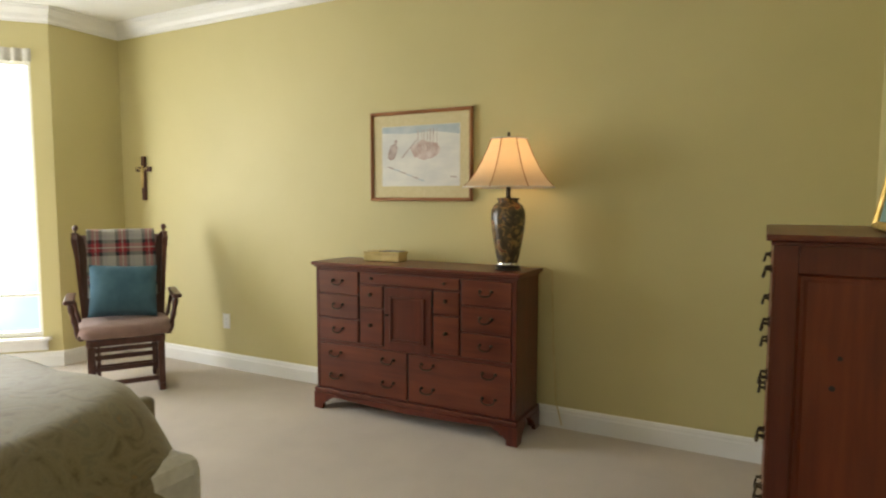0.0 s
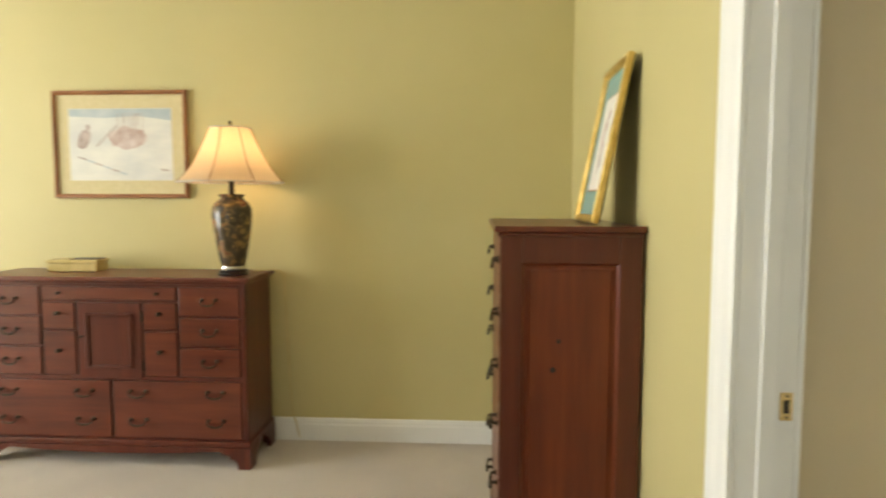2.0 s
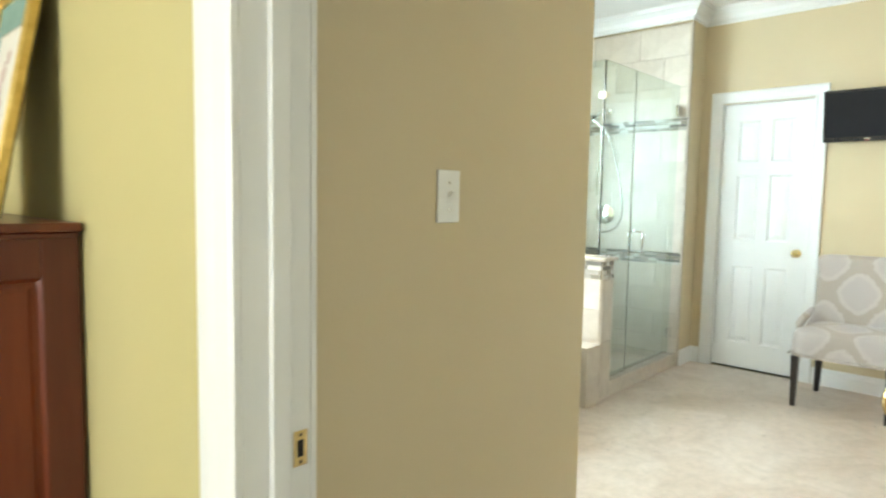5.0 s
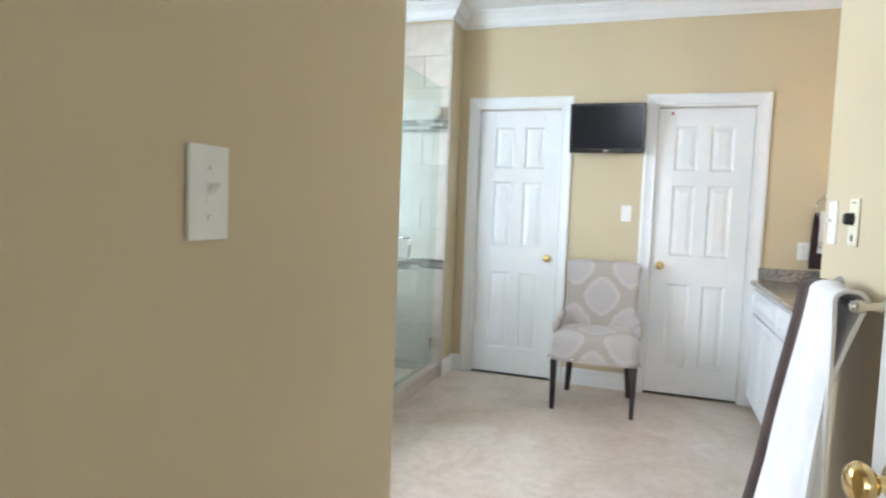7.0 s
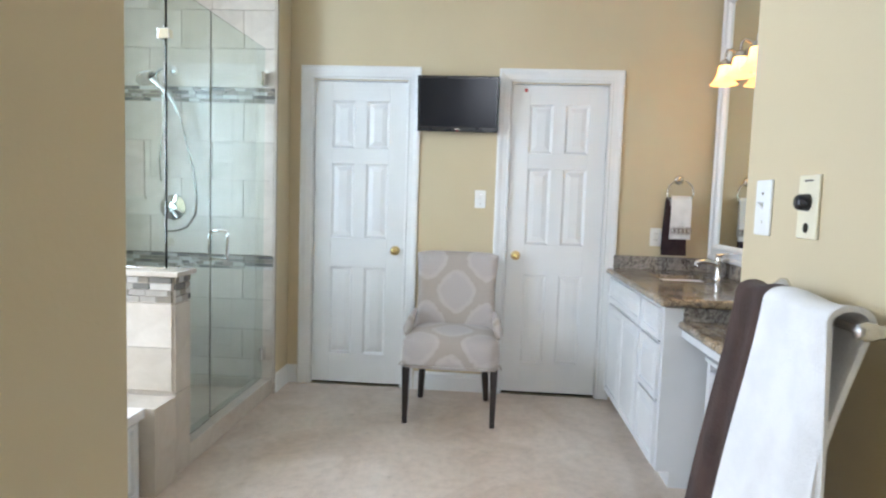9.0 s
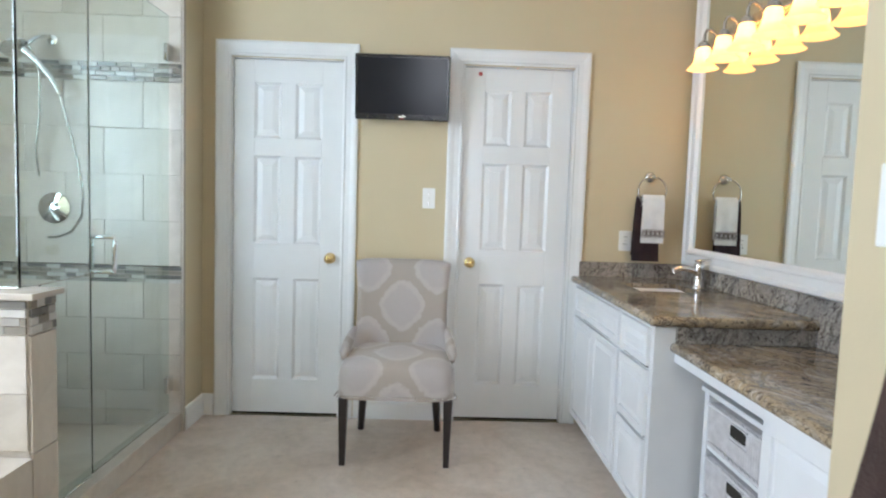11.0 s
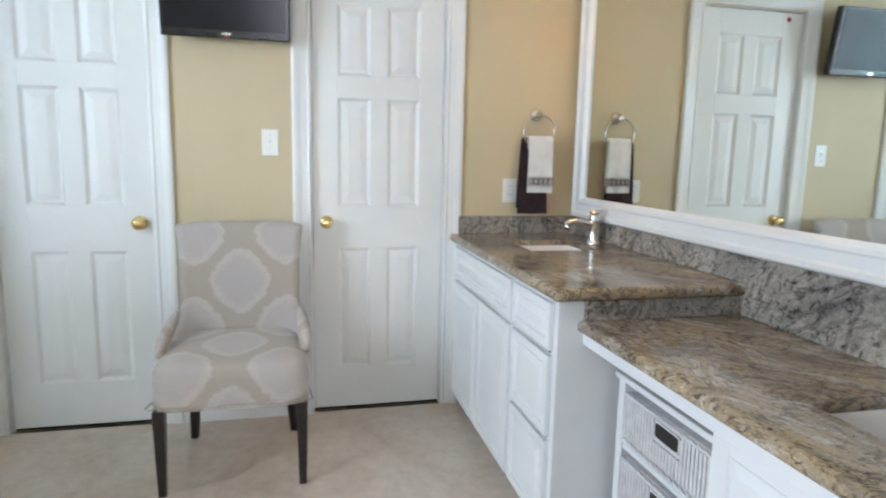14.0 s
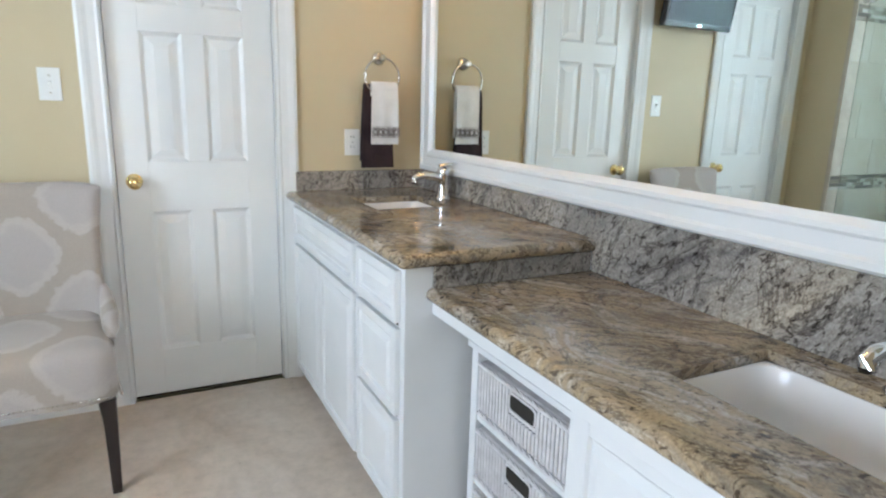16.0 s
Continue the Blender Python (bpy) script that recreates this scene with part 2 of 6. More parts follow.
def damask_mat():
    m, n, l, b = mat("damask_upholstery")
    co = n.new("ShaderNodeTexCoord").outputs["Object"]
    sp = n.new("ShaderNodeSeparateXYZ")
    wob = noise_node(n, l, co, 42, 3)
    add = n.new("ShaderNodeVectorMath")
    add.operation = "MULTIPLY_ADD"
    add.inputs[1].default_value = (0.035, 0.035, 0.035)
    l.new(wob.outputs["Color"], add.inputs[0])
    l.new(co, add.inputs[2])
    l.new(add.outputs[0], sp.inputs[0])
    yz = math_node(n, l, "ADD", math_node(n, l, "MULTIPLY", sp.outputs[1], 1.05), sp.outputs[2])
    a = math_node(n, l, "DIVIDE", math_node(n, l, "PINGPONG", math_node(n, l, "ADD", sp.outputs[0], 1.85 - 0.0175), 0.185), 0.185)
    c = math_node(n, l, "DIVIDE", math_node(n, l, "PINGPONG", math_node(n, l, "ADD", yz, 1.88 - 0.955), 0.235), 0.235)

    def reach(p, q):
        return math_node(n, l, "POWER", math_node(n, l, "ADD", math_node(n, l, "POWER", p, 1.45), math_node(n, l, "POWER", q, 1.45)), 0.69)

    near = math_node(n, l, "MINIMUM", reach(a, c), reach(math_node(n, l, "SUBTRACT", 1.0, a), math_node(n, l, "SUBTRACT", 1.0, c)))
    r = ramp_node(n, [(0.0, (0.485, 0.44, 0.415)), (0.50, (0.49, 0.445, 0.42)), (0.58, (0.54, 0.495, 0.46)), (0.66, (0.535, 0.49, 0.45)), (0.71, (0.435, 0.375, 0.32))])
    l.new(near, r.inputs[0])
    weave = noise_node(n, l, co, 420, 2, 0.8)
    rw = ramp_node(n, [(0.3, (0.84, 0.84, 0.84)), (0.7, (1.06, 1.06, 1.06))])
    l.new(weave.outputs["Fac"], rw.inputs[0])
    l.new(mix_node(n, l, 1.0, r.outputs[0], rw.outputs[0], "MULTIPLY"), b.inputs["Base Color"])
    b.inputs["Roughness"].default_value = 0.8
    b.inputs["Sheen Weight"].default_value = 0.25
    bump_node(n, l, b, weave.outputs["Fac"], 0.25, 0.002)
    return m


def plaid_mat():
    m, n, l, b = mat("tartan_wool")
    co = n.new("ShaderNodeTexCoord").outputs["Object"]
    sp = n.new("ShaderNodeSeparateXYZ")
    l.new(co, sp.inputs[0])
    cols = []
    for sock, scale, off in ((sp.outputs[0], 5.2, 0.52), (sp.outputs[2], 4.6, 0.12)):
        fr = math_node(n, l, "FRACT", math_node(n, l, "ADD", math_node(n, l, "MULTIPLY", sock, scale), off))
        r = ramp_node(n, [(0.0, (0.34, 0.33, 0.30)), (0.30, (0.02, 0.025, 0.03)), (0.42, (0.26, 0.025, 0.035)), (0.54, (0.40, 0.38, 0.34)), (0.58, (0.26, 0.025, 0.035)), (0.70, (0.025, 0.03, 0.035)), (0.82, (0.28, 0.28, 0.27))])
        r.color_ramp.interpolation = "CONSTANT"
        l.new(fr, r.inputs[0])
        cols.append(r.outputs[0])
    l.new(mix_node(n, l, 0.5, cols[0], cols[1]), b.inputs["Base Color"])
    b.inputs["Roughness"].default_value = 0.95
    f = noise_node(n, l, co, 300, 2)
    bump_node(n, l, b, f.outputs["Fac"], 0.4, 0.003)
    return m


def brocade_mat():
    m, n, l, b = mat("sage_brocade")
    co = n.new("ShaderNodeTexCoord").outputs["Object"]
    a = noise_node(n, l, co, 7.5, 5, 0.55, None, 2.2)
    r = ramp_node(n, [(0.34, (0.125, 0.09, 0.032)), (0.44, (0.19, 0.15, 0.07)), (0.56, (0.215, 0.18, 0.092)), (0.64, (0.165, 0.14, 0.075)), (0.70, (0.24, 0.15, 0.05))])
    l.new(a.outputs["Fac"], r.inputs[0])
    w = noise_node(n, l, co, 240, 2, 0.7)
    rw = ramp_node(n, [(0.3, (0.86, 0.86, 0.86)), (0.7, (1.05, 1.05, 1.05))])
    l.new(w.outputs["Fac"], rw.inputs[0])
    l.new(mix_node(n, l, 1.0, r.outputs[0], rw.outputs[0], "MULTIPLY"), b.inputs["Base Color"])
    b.inputs["Roughness"].default_value = 0.6
    b.inputs["Sheen Weight"].default_value = 0.3
    bump_node(n, l, b, a.outputs["Fac"], 0.35, 0.006)
    return m


def vase_mat():
    m, n, l, b = mat("painted_lacquer_vase")
    co = n.new("ShaderNodeTexCoord").outputs["Object"]
    a = noise_node(n, l, co, 15, 4, 0.5, None, 1.5)
    r = ramp_node(n, [(0.42, (0.06, 0.045, 0.028)), (0.53, (0.10, 0.07, 0.04)), (0.60, (0.30, 0.19, 0.07)), (0.66, (0.17, 0.05, 0.03)), (0.74, (0.09, 0.06, 0.035))])
    l.new(a.outputs["Fac"], r.inputs[0])
    l.new(r.outputs[0], b.inputs["Base Color"])
    b.inputs["Roughness"].default_value = 0.16
    return m


def shade_mat(name, color, glow, strength):
    m, n, l, b = mat(name)
    tr = n.new("ShaderNodeBsdfTranslucent")
    tr.inputs["Color"].default_value = (*color, 1)
    df = n.new("ShaderNodeBsdfDiffuse")
    df.inputs["Color"].default_value = (*color, 1)
    mx = n.new("ShaderNodeMixShader")
    mx.inputs[0].default_value = 0.6
    l.new(df.outputs[0], mx.inputs[1])
    l.new(tr.outputs[0], mx.inputs[2])
    out = n["Material Output"]
    if strength:
        em = n.new("ShaderNodeEmission")
        em.inputs["Color"].default_value = (*glow, 1)
        em.inputs["Strength"].default_value = strength
        ad = n.new("ShaderNodeAddShader")
        l.new(mx.outputs[0], ad.inputs[0])
        l.new(em.outputs[0], ad.inputs[1])
        l.new(ad.outputs[0], out.inputs["Surface"])
    else:
        l.new(mx.outputs[0], out.inputs["Surface"])
    return m


def cloth_mat(name, c1, c2, scale=14, bump=0.6, bs=220):
    m = mottled(name, c1, c2, scale, 0.95, bump=bump, bump_scale=bs, dist=0.004)
    m.node_tree.nodes["Principled BSDF"].inputs["Sheen Weight"].default_value = 0.12
    return m


carpet = carpet_mat()
stone_floor = stone_floor_mat()
granite_top = granite_mat("gold_granite", True)
granite_splash = granite_mat("grey_granite", False)
glass = glass_mat()
mirror_glass = mirror_mat()
tile_m = tile_mat("cream_wall_tile", [(0.0, (0.60, 0.54, 0.45)), (1.0, (0.72, 0.66, 0.57))], 0.25)
mosaic_m = tile_mat("glass_mosaic", [(0.0, (0.30, 0.27, 0.22)), (0.30, (0.62, 0.60, 0.55)), (0.55, (0.20, 0.19, 0.17)), (0.75, (0.44, 0.41, 0.36))], 0.12)
damask = damask_mat()
tartan = plaid_mat()
brocade = brocade_mat()
vase_m = vase_mat()
lamp_shade_m = shade_mat("silk_lampshade", (0.70, 0.58, 0.40), (1, 0.6, 0.25), 0)
sconce_shade_m = shade_mat("frosted_glass_shade", (0.85, 0.72, 0.5), (1.0, 0.50, 0.15), 1.5)
bulb_m = shade_mat("lit_bulb", (0.9, 0.8, 0.6), (1.0, 0.58, 0.24), 24.0)
towel_white = cloth_mat("white_terry", (0.76, 0.75, 0.73), (0.84, 0.83, 0.81))
towel_brown = cloth_mat("brown_terry", (0.034, 0.016, 0.011), (0.062, 0.031, 0.022))
towel_dark = cloth_mat("dark_brown_terry", (0.022, 0.010, 0.012), (0.04, 0.02, 0.02))
band_m = cloth_mat("taupe_embroidery", (0.20, 0.17, 0.16), (0.36, 0.32, 0.30), 60)
mauve = cloth_mat("mauve_upholstery", (0.23, 0.145, 0.125), (0.29, 0.19, 0.165), 8, 0.3)
blue_cloth = cloth_mat("blue_cotton", (0.045, 0.115, 0.17), (0.075, 0.165, 0.23), 6, 0.3)
gold_box_m = mottled("gold_foil_card", (0.50, 0.39, 0.15), (0.66, 0.53, 0.24), 12, 0.4, 0.3, bump=0.1)
mat_cream = mottled("cream_mount_board", (0.62, 0.54, 0.31), (0.66, 0.58, 0.35), 40, 0.9, bump=0.05)
mat_green = mottled("green_mount_board", (0.20, 0.32, 0.27), (0.24, 0.36, 0.31), 40, 0.9, bump=0.05)
print_snow = mottled("snow_watercolour", (0.62, 0.63, 0.62), (0.78, 0.77, 0.72), 3.2, 0.9, bump=0.0, stretch=(1, 1, 2.5))
print_paper = mottled("cream_paper", (0.68, 0.65, 0.58), (0.74, 0.71, 0.64), 6, 0.9, bump=0.0)
ink_brown = mottled("brown_wash", (0.36, 0.28, 0.26), (0.55, 0.47, 0.44), 30, 0.9, bump=0.0)
ink_rust = mottled("rust_wash", (0.50, 0.36, 0.32), (0.68, 0.60, 0.57), 22, 0.9, bump=0.0)
ink_blue = mottled("blue_wash", (0.42, 0.50, 0.55), (0.56, 0.60, 0.62), 9, 0.9, bump=0.0)
linen = cloth_mat("linen_valance", (0.52, 0.50, 0.44), (0.60, 0.58, 0.52), 30, 0.4)
red_mark = mottled("red_mark", (0.45, 0.06, 0.05), (0.5, 0.08, 0.07), 9, 0.5, bump=0.0)


# ---- building helpers ----
def add_box(bm, x0, x1, y0, y1, z0, z1, bevel=0.0, seg=2):
    r = bmesh.ops.create_cube(bm, size=1.0)
    for v in r["verts"]:
        v.co = Vector(((x0 + x1) / 2 + v.co.x * (x1 - x0), (y0 + y1) / 2 + v.co.y * (y1 - y0), (z0 + z1) / 2 + v.co.z * (z1 - z0)))
    if bevel:
        es = list({e for v in r["verts"] for e in v.link_edges})
        bmesh.ops.bevel(bm, geom=es, offset=bevel, segments=seg, affect="EDGES", profile=0.5)


def finish(name, bm, material, smooth=False):
    me = bpy.data.meshes.new(name)
    bmesh.ops.recalc_face_normals(bm, faces=bm.faces)
    bm.to_mesh(me)
    bm.free()
    me.materials.append(material)
    if smooth:
        for p in me.polygons:
            p.use_smooth = True
        me.set_sharp_from_angle(angle=radians(50))
    return me


def part(name, bm, material, parent, label="", smooth=True):
    ob = new(name, finish(name, bm, material, smooth))
    ob.parent = parent
    if label:
        ob["label"] = label
    return ob


def pbox(name, material, parent, x0, x1, y0, y1, z0, z1, bevel=0.003, label="", seg=2):
    bm = bmesh.new()
    add_box(bm, x0, x1, y0, y1, z0, z1, bevel, seg)
    return part(name, bm, material, parent, label, False)


def thing(name, m, label, category, group="", kind=""):
    ob = new(name)
    ob.empty_display_size = 0.1
    ob.matrix_world = m
    return tagged(ob, label, category, group, kind)


def structure(name, material, label, category, *boxes):
    bm = bmesh.new()
    for b in boxes:
        add_box(bm, *b)
    return tagged(new(name, finish(name, bm, material)), label, category, "", "structure")


def lathe(bm, profile, seg=28, at=(0, 0, 0), axis="Z", closed=True):
    rings = []
    for r, h in profile:
        ring = []
        for k in range(seg):
            a = 2 * math.pi * k / seg
            p = Vector((r * math.cos(a), r * math.sin(a), h))
            if axis == "Y":
                p = Vector((p.x, p.z, p.y))
            elif axis == "X":
                p = Vector((p.z, p.x, p.y))
            ring.append(bm.verts.new(p + Vector(at)))
        rings.append(ring)
    for a, b in zip(rings, rings[1:]):
        for k in range(seg):
            bm.faces.new((a[k], a[(k + 1) % seg], b[(k + 1) % seg], b[k]))
    if closed:
        bm.faces.new(rings[0])
        bm.faces.new(rings[-1])


def tube(bm, pts, radius, seg=10, closed=False):
    pts = [Vector(p) for p in pts]
    rings = []
    count = len(pts)
    for k, p in enumerate(pts):
        if closed:
            d = pts[(k + 1) % count] - pts[k - 1]
        else:
            d = pts[min(k + 1, count - 1)] - pts[max(k - 1, 0)]
        d.normalize()
        up = Vector((0, 0, 1)) if abs(d.z) < 0.95 else Vector((1, 0, 0))
        s = d.cross(up).normalized()
        u = s.cross(d)
        r = radius[k] if isinstance(radius, (list, tuple)) else radius
        rings.append([bm.verts.new(p + r * (math.cos(2 * math.pi * j / seg) * s + math.sin(2 * math.pi * j / seg) * u)) for j in range(seg)])
    pairs = list(zip(rings, rings[1:])) + ([(rings[-1], rings[0])] if closed else [])
    for a, b in pairs:
        for j in range(seg):
            bm.faces.new((a[j], a[(j + 1) % seg], b[(j + 1) % seg], b[j]))
    if not closed:
        bm.faces.new(rings[0])
        bm.faces.new(rings[-1])


def prism(bm, outline, a0, a1, plane="XZ"):
    """An outline in a plane, drawn out between a0 and a1 along the third axis."""
    def place(u, v, a):
        return {"XZ": (u, a, v), "YZ": (a, u, v), "XY": (u, v, a)}[plane]
    lo = [bm.verts.new(place(u, v, a0)) for u, v in outline]
    hi = [bm.verts.new(place(u, v, a1)) for u, v in outline]
    k = len(outline)
    for j in range(k):
        bm.faces.new((lo[j], lo[(j + 1) % k], hi[(j + 1) % k], hi[j]))
    bm.faces.new(lo)
    bm.faces.new(hi)


def raised_panel(bm, x0, x1, z0, z1, y, groove=0.010, lip=0.014, slope=0.035, crest=0.003):
    """A moulded panel that faces -y: the lip falls to a groove, and the field rises from it."""
    loops = [(0, 0), (lip, groove), (lip + 0.006, groove), (lip + slope, crest)]
    rows = []
    for inset, d in loops:
        rows.append([bm.verts.new(p) for p in ((x0 + inset, y + d, z0 + inset), (x1 - inset, y + d, z0 + inset), (x1 - inset, y + d, z1 - inset), (x0 + inset, y + d, z1 - inset))])
    for a, b in zip(rows, rows[1:]):
        for j in range(4):
            bm.faces.new((a[j], a[(j + 1) % 4], b[(j + 1) % 4], b[j]))
    bm.faces.new(rows[-1])


def grid_sheet(bm, fn, nu, nv, thick=0.0):
    """A cloth: fn(u, v) gives each point, for u and v from 0 to 1."""
    vs = [[bm.verts.new(fn(i / nu, j / nv)) for j in range(nv + 1)] for i in range(nu + 1)]
    for i in range(nu):
        for j in range(nv):
            bm.faces.new((vs[i][j], vs[i + 1][j], vs[i + 1][j + 1], vs[i][j + 1]))
    if thick:
        bmesh.ops.recalc_face_normals(bm, faces=bm.faces)
        bmesh.ops.solidify(bm, geom=list(bm.faces), thickness=thick)


# ---- the shell ----
H = 2.80
HB = 2.76
structure("floor_bedroom", carpet, "beige cut-pile carpet over the whole bedroom", "carpet", (-6.2, 0.50, -3.6, 2.5, -0.1, 0.0))
structure("floor_bathroom", stone_floor, "mottled beige stone-look floor, lightly polished", "floor", (0.50, 5.0, -2.2, 3.0, -0.1, 0.0))
structure("ceiling_bedroom", ceil_m, "plain off-white bedroom ceiling", "ceiling", (-6.2, 0.475, -3.6, 2.62, 2.755, H + 0.1))
structure("ceiling_bathroom", ceil_m, "plain white bathroom ceiling", "ceiling", (0.475, 5.1, -2.2, 3.1, HB, H + 0.1))
structure("wall_north", paint_bed, "yellow-olive painted bedroom wall behind the dresser", "wall", (-5.16, 0.475, 2.5, 2.62, 0, H))
structure("wall_west", paint_bed, "short yellow-olive wall beside the bay", "wall", (-5.04, -4.89, 1.93, 2.5, 0, H))
structure("wall_west_far", paint_bed, "yellow-olive wall past the bay", "wall", (-5.04, -4.89, -3.5, -1.93, 0, H))
# unseen wall; its opening is added to let the rear fill lamp in
structure("wall_south", paint_bed, "yellow-olive bedroom wall, unseen, with a wide opening added for fill light", "wall",
          (-5.16, -2.45, -3.6, -3.45, 0, H), (-0.75, 0.425, -3.6, -3.45, 0, H), (-2.45, -0.75, -3.6, -3.45, 0, 0.7), (-2.45, -0.75, -3.6, -3.45, 2.2, H))
structure("wall_door_bedroom", paint_bed, "yellow-olive bedroom wall beside the bathroom door", "wall",
          (0.425, 0.475, 0.46, 2.5, 0, H), (0.425, 0.475, -3.6, -0.45, 0, H), (0.425, 0.475, -0.45, 0.46, 2.06, H))
structure("wall_door_bathroom", paint_bath, "tan wall on the bathroom side of the doorway", "wall",
          (0.475, 0.535, 0.46, 0.615, 0, H), (0.475, 0.535, -0.72, -0.45, 0, H), (0.475, 0.535, -0.45, 0.46, 2.06, H))
structure("wall_passage", paint_bath, "tan passage wall with a light switch", "wall", (0.475, 1.628, 0.615, 0.73, 0, H))
structure("wall_tub_side", paint_bath, "tan wall beside the bathtub", "wall", (1.508, 1.628, 0.73, 2.95, 0, H))
structure("wall_towel", paint_bath, "tan wall that carries the towel bar", "wall", (1.0, 2.41, -0.49, -0.37, 0, H))
structure("wall_behind_door", paint_bath, "tan wall behind the open door", "wall", (0.535, 1.12, -0.72, -0.60, 0, H))
structure("wall_behind_door_return", paint_bath, "tan return behind the open door", "wall", (1.0, 1.12, -0.60, -0.49, 0, H))
structure("wall_vanity_end", paint_bath, "tan end wall of the vanity recess", "wall", (2.29, 2.41, -1.212, -0.49, 0, H))
structure("wall_mirror", paint_bath, "tan wall behind the vanity mirror", "wall", (2.29, 5.0, -1.33, -1.212, 0, H))
structure("wall_east", paint_bath, "tan wall with the two white panelled doors", "wall",
          (5.0, 5.12, 1.387, 1.70, 0, H), (5.0, 5.12, 0.091, 0.767, 0, H), (5.0, 5.12, -1.33, -0.529, 0, H), (5.0, 5.12, 0.767, 1.387, 2.035, H), (5.0, 5.12, -0.529, 0.091, 2.035, H))
structure("wall_shower_end", paint_bath, "tan return at the end of the shower", "wall", (4.745, 5.0, 1.548, 3.07, 0, H))
structure("wall_bath_north", paint_bath, "outer bathroom wall with a window over the bathtub", "wall",
          (1.508, 1.70, 2.95, 3.07, 0, H), (3.20, 4.745, 2.95, 3.07, 0, H), (1.70, 3.20, 2.95, 3.07, 0, 0.87), (1.70, 3.20, 2.95, 3.07, 2.37, H))

# added, unseen backing: keeps outdoor light out of the gaps round the doors
structure("wall_light_stop", paint_bath, "added tan backing that stops outdoor light behind the two closed doors", "wall", (5.125, 5.20, -1.29, 1.80, -0.1, 2.3))

# the bay: two angled sides and a middle
def slab_between(bm, p, q, z0, z1, t):
    d = (Vector((*q, 0)) - Vector((*p, 0))).normalized()
    o = Vector((d.y, -d.x, 0)) * t
    pts = [(p[0], p[1]), (q[0], q[1]), (q[0] + o.x, q[1] + o.y), (p[0] + o.x, p[1] + o.y)]
    prism(bm, pts, z0, z1, "XY")


def along(p, q, s):
    d = (Vector(q) - Vector(p)).normalized()
    return (p[0] + d.x * s, p[1] + d.y * s)


BAY = [(-4.89, 1.93), (-5.79, 1.03), (-5.79, -1.03), (-4.89, -1.93)]
for nm, p, q, o0, o1 in (("wall_bay_angled", BAY[0], BAY[1], 0.13, 0.99), ("wall_bay_middle", BAY[1], BAY[2], 0.17, 1.87), ("wall_bay_far", BAY[2], BAY[3], 0.0, 0.0)):
    bm = bmesh.new()
    full = (Vector(q) - Vector(p)).length
    if o1 > 0:
        slab_between(bm, p, along(p, q, o0), 0, H, 0.14)
        slab_between(bm, along(p, q, o1), q, 0, H, 0.14)
        slab_between(bm, along(p, q, o0), along(p, q, o1), 0, 0.24, 0.14)
        slab_between(bm, along(p, q, o0), along(p, q, o1), 2.36, H, 0.14)
    else:
        slab_between(bm, p, q, 0, H, 0.14)
    tagged(new(nm, finish(nm, bm, paint_bed)), "yellow-olive wall of the window bay", "wall", "", "structure")

# mouldings: a profile carried along a line on the wall; out points into the room
CROWN = [(0.0, -0.115), (0.012, -0.115), (0.014, -0.100), (0.030, -0.088), (0.042, -0.060), (0.070, -0.034), (0.082, -0.026), (0.084, -0.012), (0.095, -0.010), (0.095, 0.0), (0.0, 0.0)]
BASE = [(0.0, 0.0), (0.016, 0.0), (0.016, 0.085), (0.012, 0.095), (0.012, 0.105), (0.007, 0.118), (0.0, 0.122)]


def moulding(name, label, category, profile, lines, z, material=None):
    bm = bmesh.new()
    for p, q, e0, e1 in lines:
        d = (Vector((*q, 0)) - Vector((*p, 0))).normalized()
        out = Vector((-d.y, d.x, 0))
        rows = []
        for end, e in ((p, -e0), (q, e1)):
            rows.append([bm.verts.new(Vector((*end, z)) + out * u + d * (e * u) + Vector((0, 0, h))) for u, h in profile])
        k = len(profile)
        for j in range(k):
            bm.faces.new((rows[0][j], rows[0][(j + 1) % k], rows[1][(j + 1) % k], rows[1][j]))
        bm.faces.new(rows[0])
        bm.faces.new(rows[1])
    return tagged(new(name, finish(name, bm, material or white)), label, category, "", "structure")


# lines run with the room on their left; e0, e1: mitre (-1 inside corner, +1 outside corner)
moulding("crown_bedroom", "white crown moulding round the bedroom ceiling", "crown moulding", CROWN,
         [((0.425, 2.5), (-4.89, 2.5), -1, -1), ((-4.89, 2.5), (-4.89, 1.93), -1, 0.41), ((-4.89, 1.93), (-5.79, 1.03), 0.41, -0.41), ((-5.79, 1.03), (-5.79, -1.03), -0.41, -0.41),
          ((0.425, -3.45), (0.425, 2.5), -1, -1)], 2.754)
moulding("baseboard_bedroom", "white moulded baseboard along the bedroom walls", "baseboard", BASE,
         [((0.425, 2.5), (-4.89, 2.5), -1, -1), ((-4.89, 2.5), (-4.89, 1.93), -1, 0.41), ((-4.89, 1.93), (-5.79, 1.03), 0.41, -0.41), ((0.425, 0.535), (0.425, 2.5), 0, -1)], 0.0)
moulding("crown_bathroom", "white crown moulding round the bathroom ceiling", "crown moulding", CROWN,
         [((5.0, -1.212), (5.0, 1.548), -1, -1), ((5.0, 1.548), (4.72, 1.548), -1, 1), ((4.72, 1.548), (4.72, 2.94), 1, -1), ((4.72, 2.94), (1.64, 2.94), -1, -1), ((2.41, -1.212), (5.0, -1.212), -1, -1), ((1.628, 2.95), (1.628, 0.615), -1, 1), ((1.628, 0.615), (0.535, 0.615), 1, -1),
          ((1.0, -0.37), (2.41, -0.37), 0, 1), ((2.41, -0.37), (2.41, -1.212), 1, -1)], HB - 0.001)
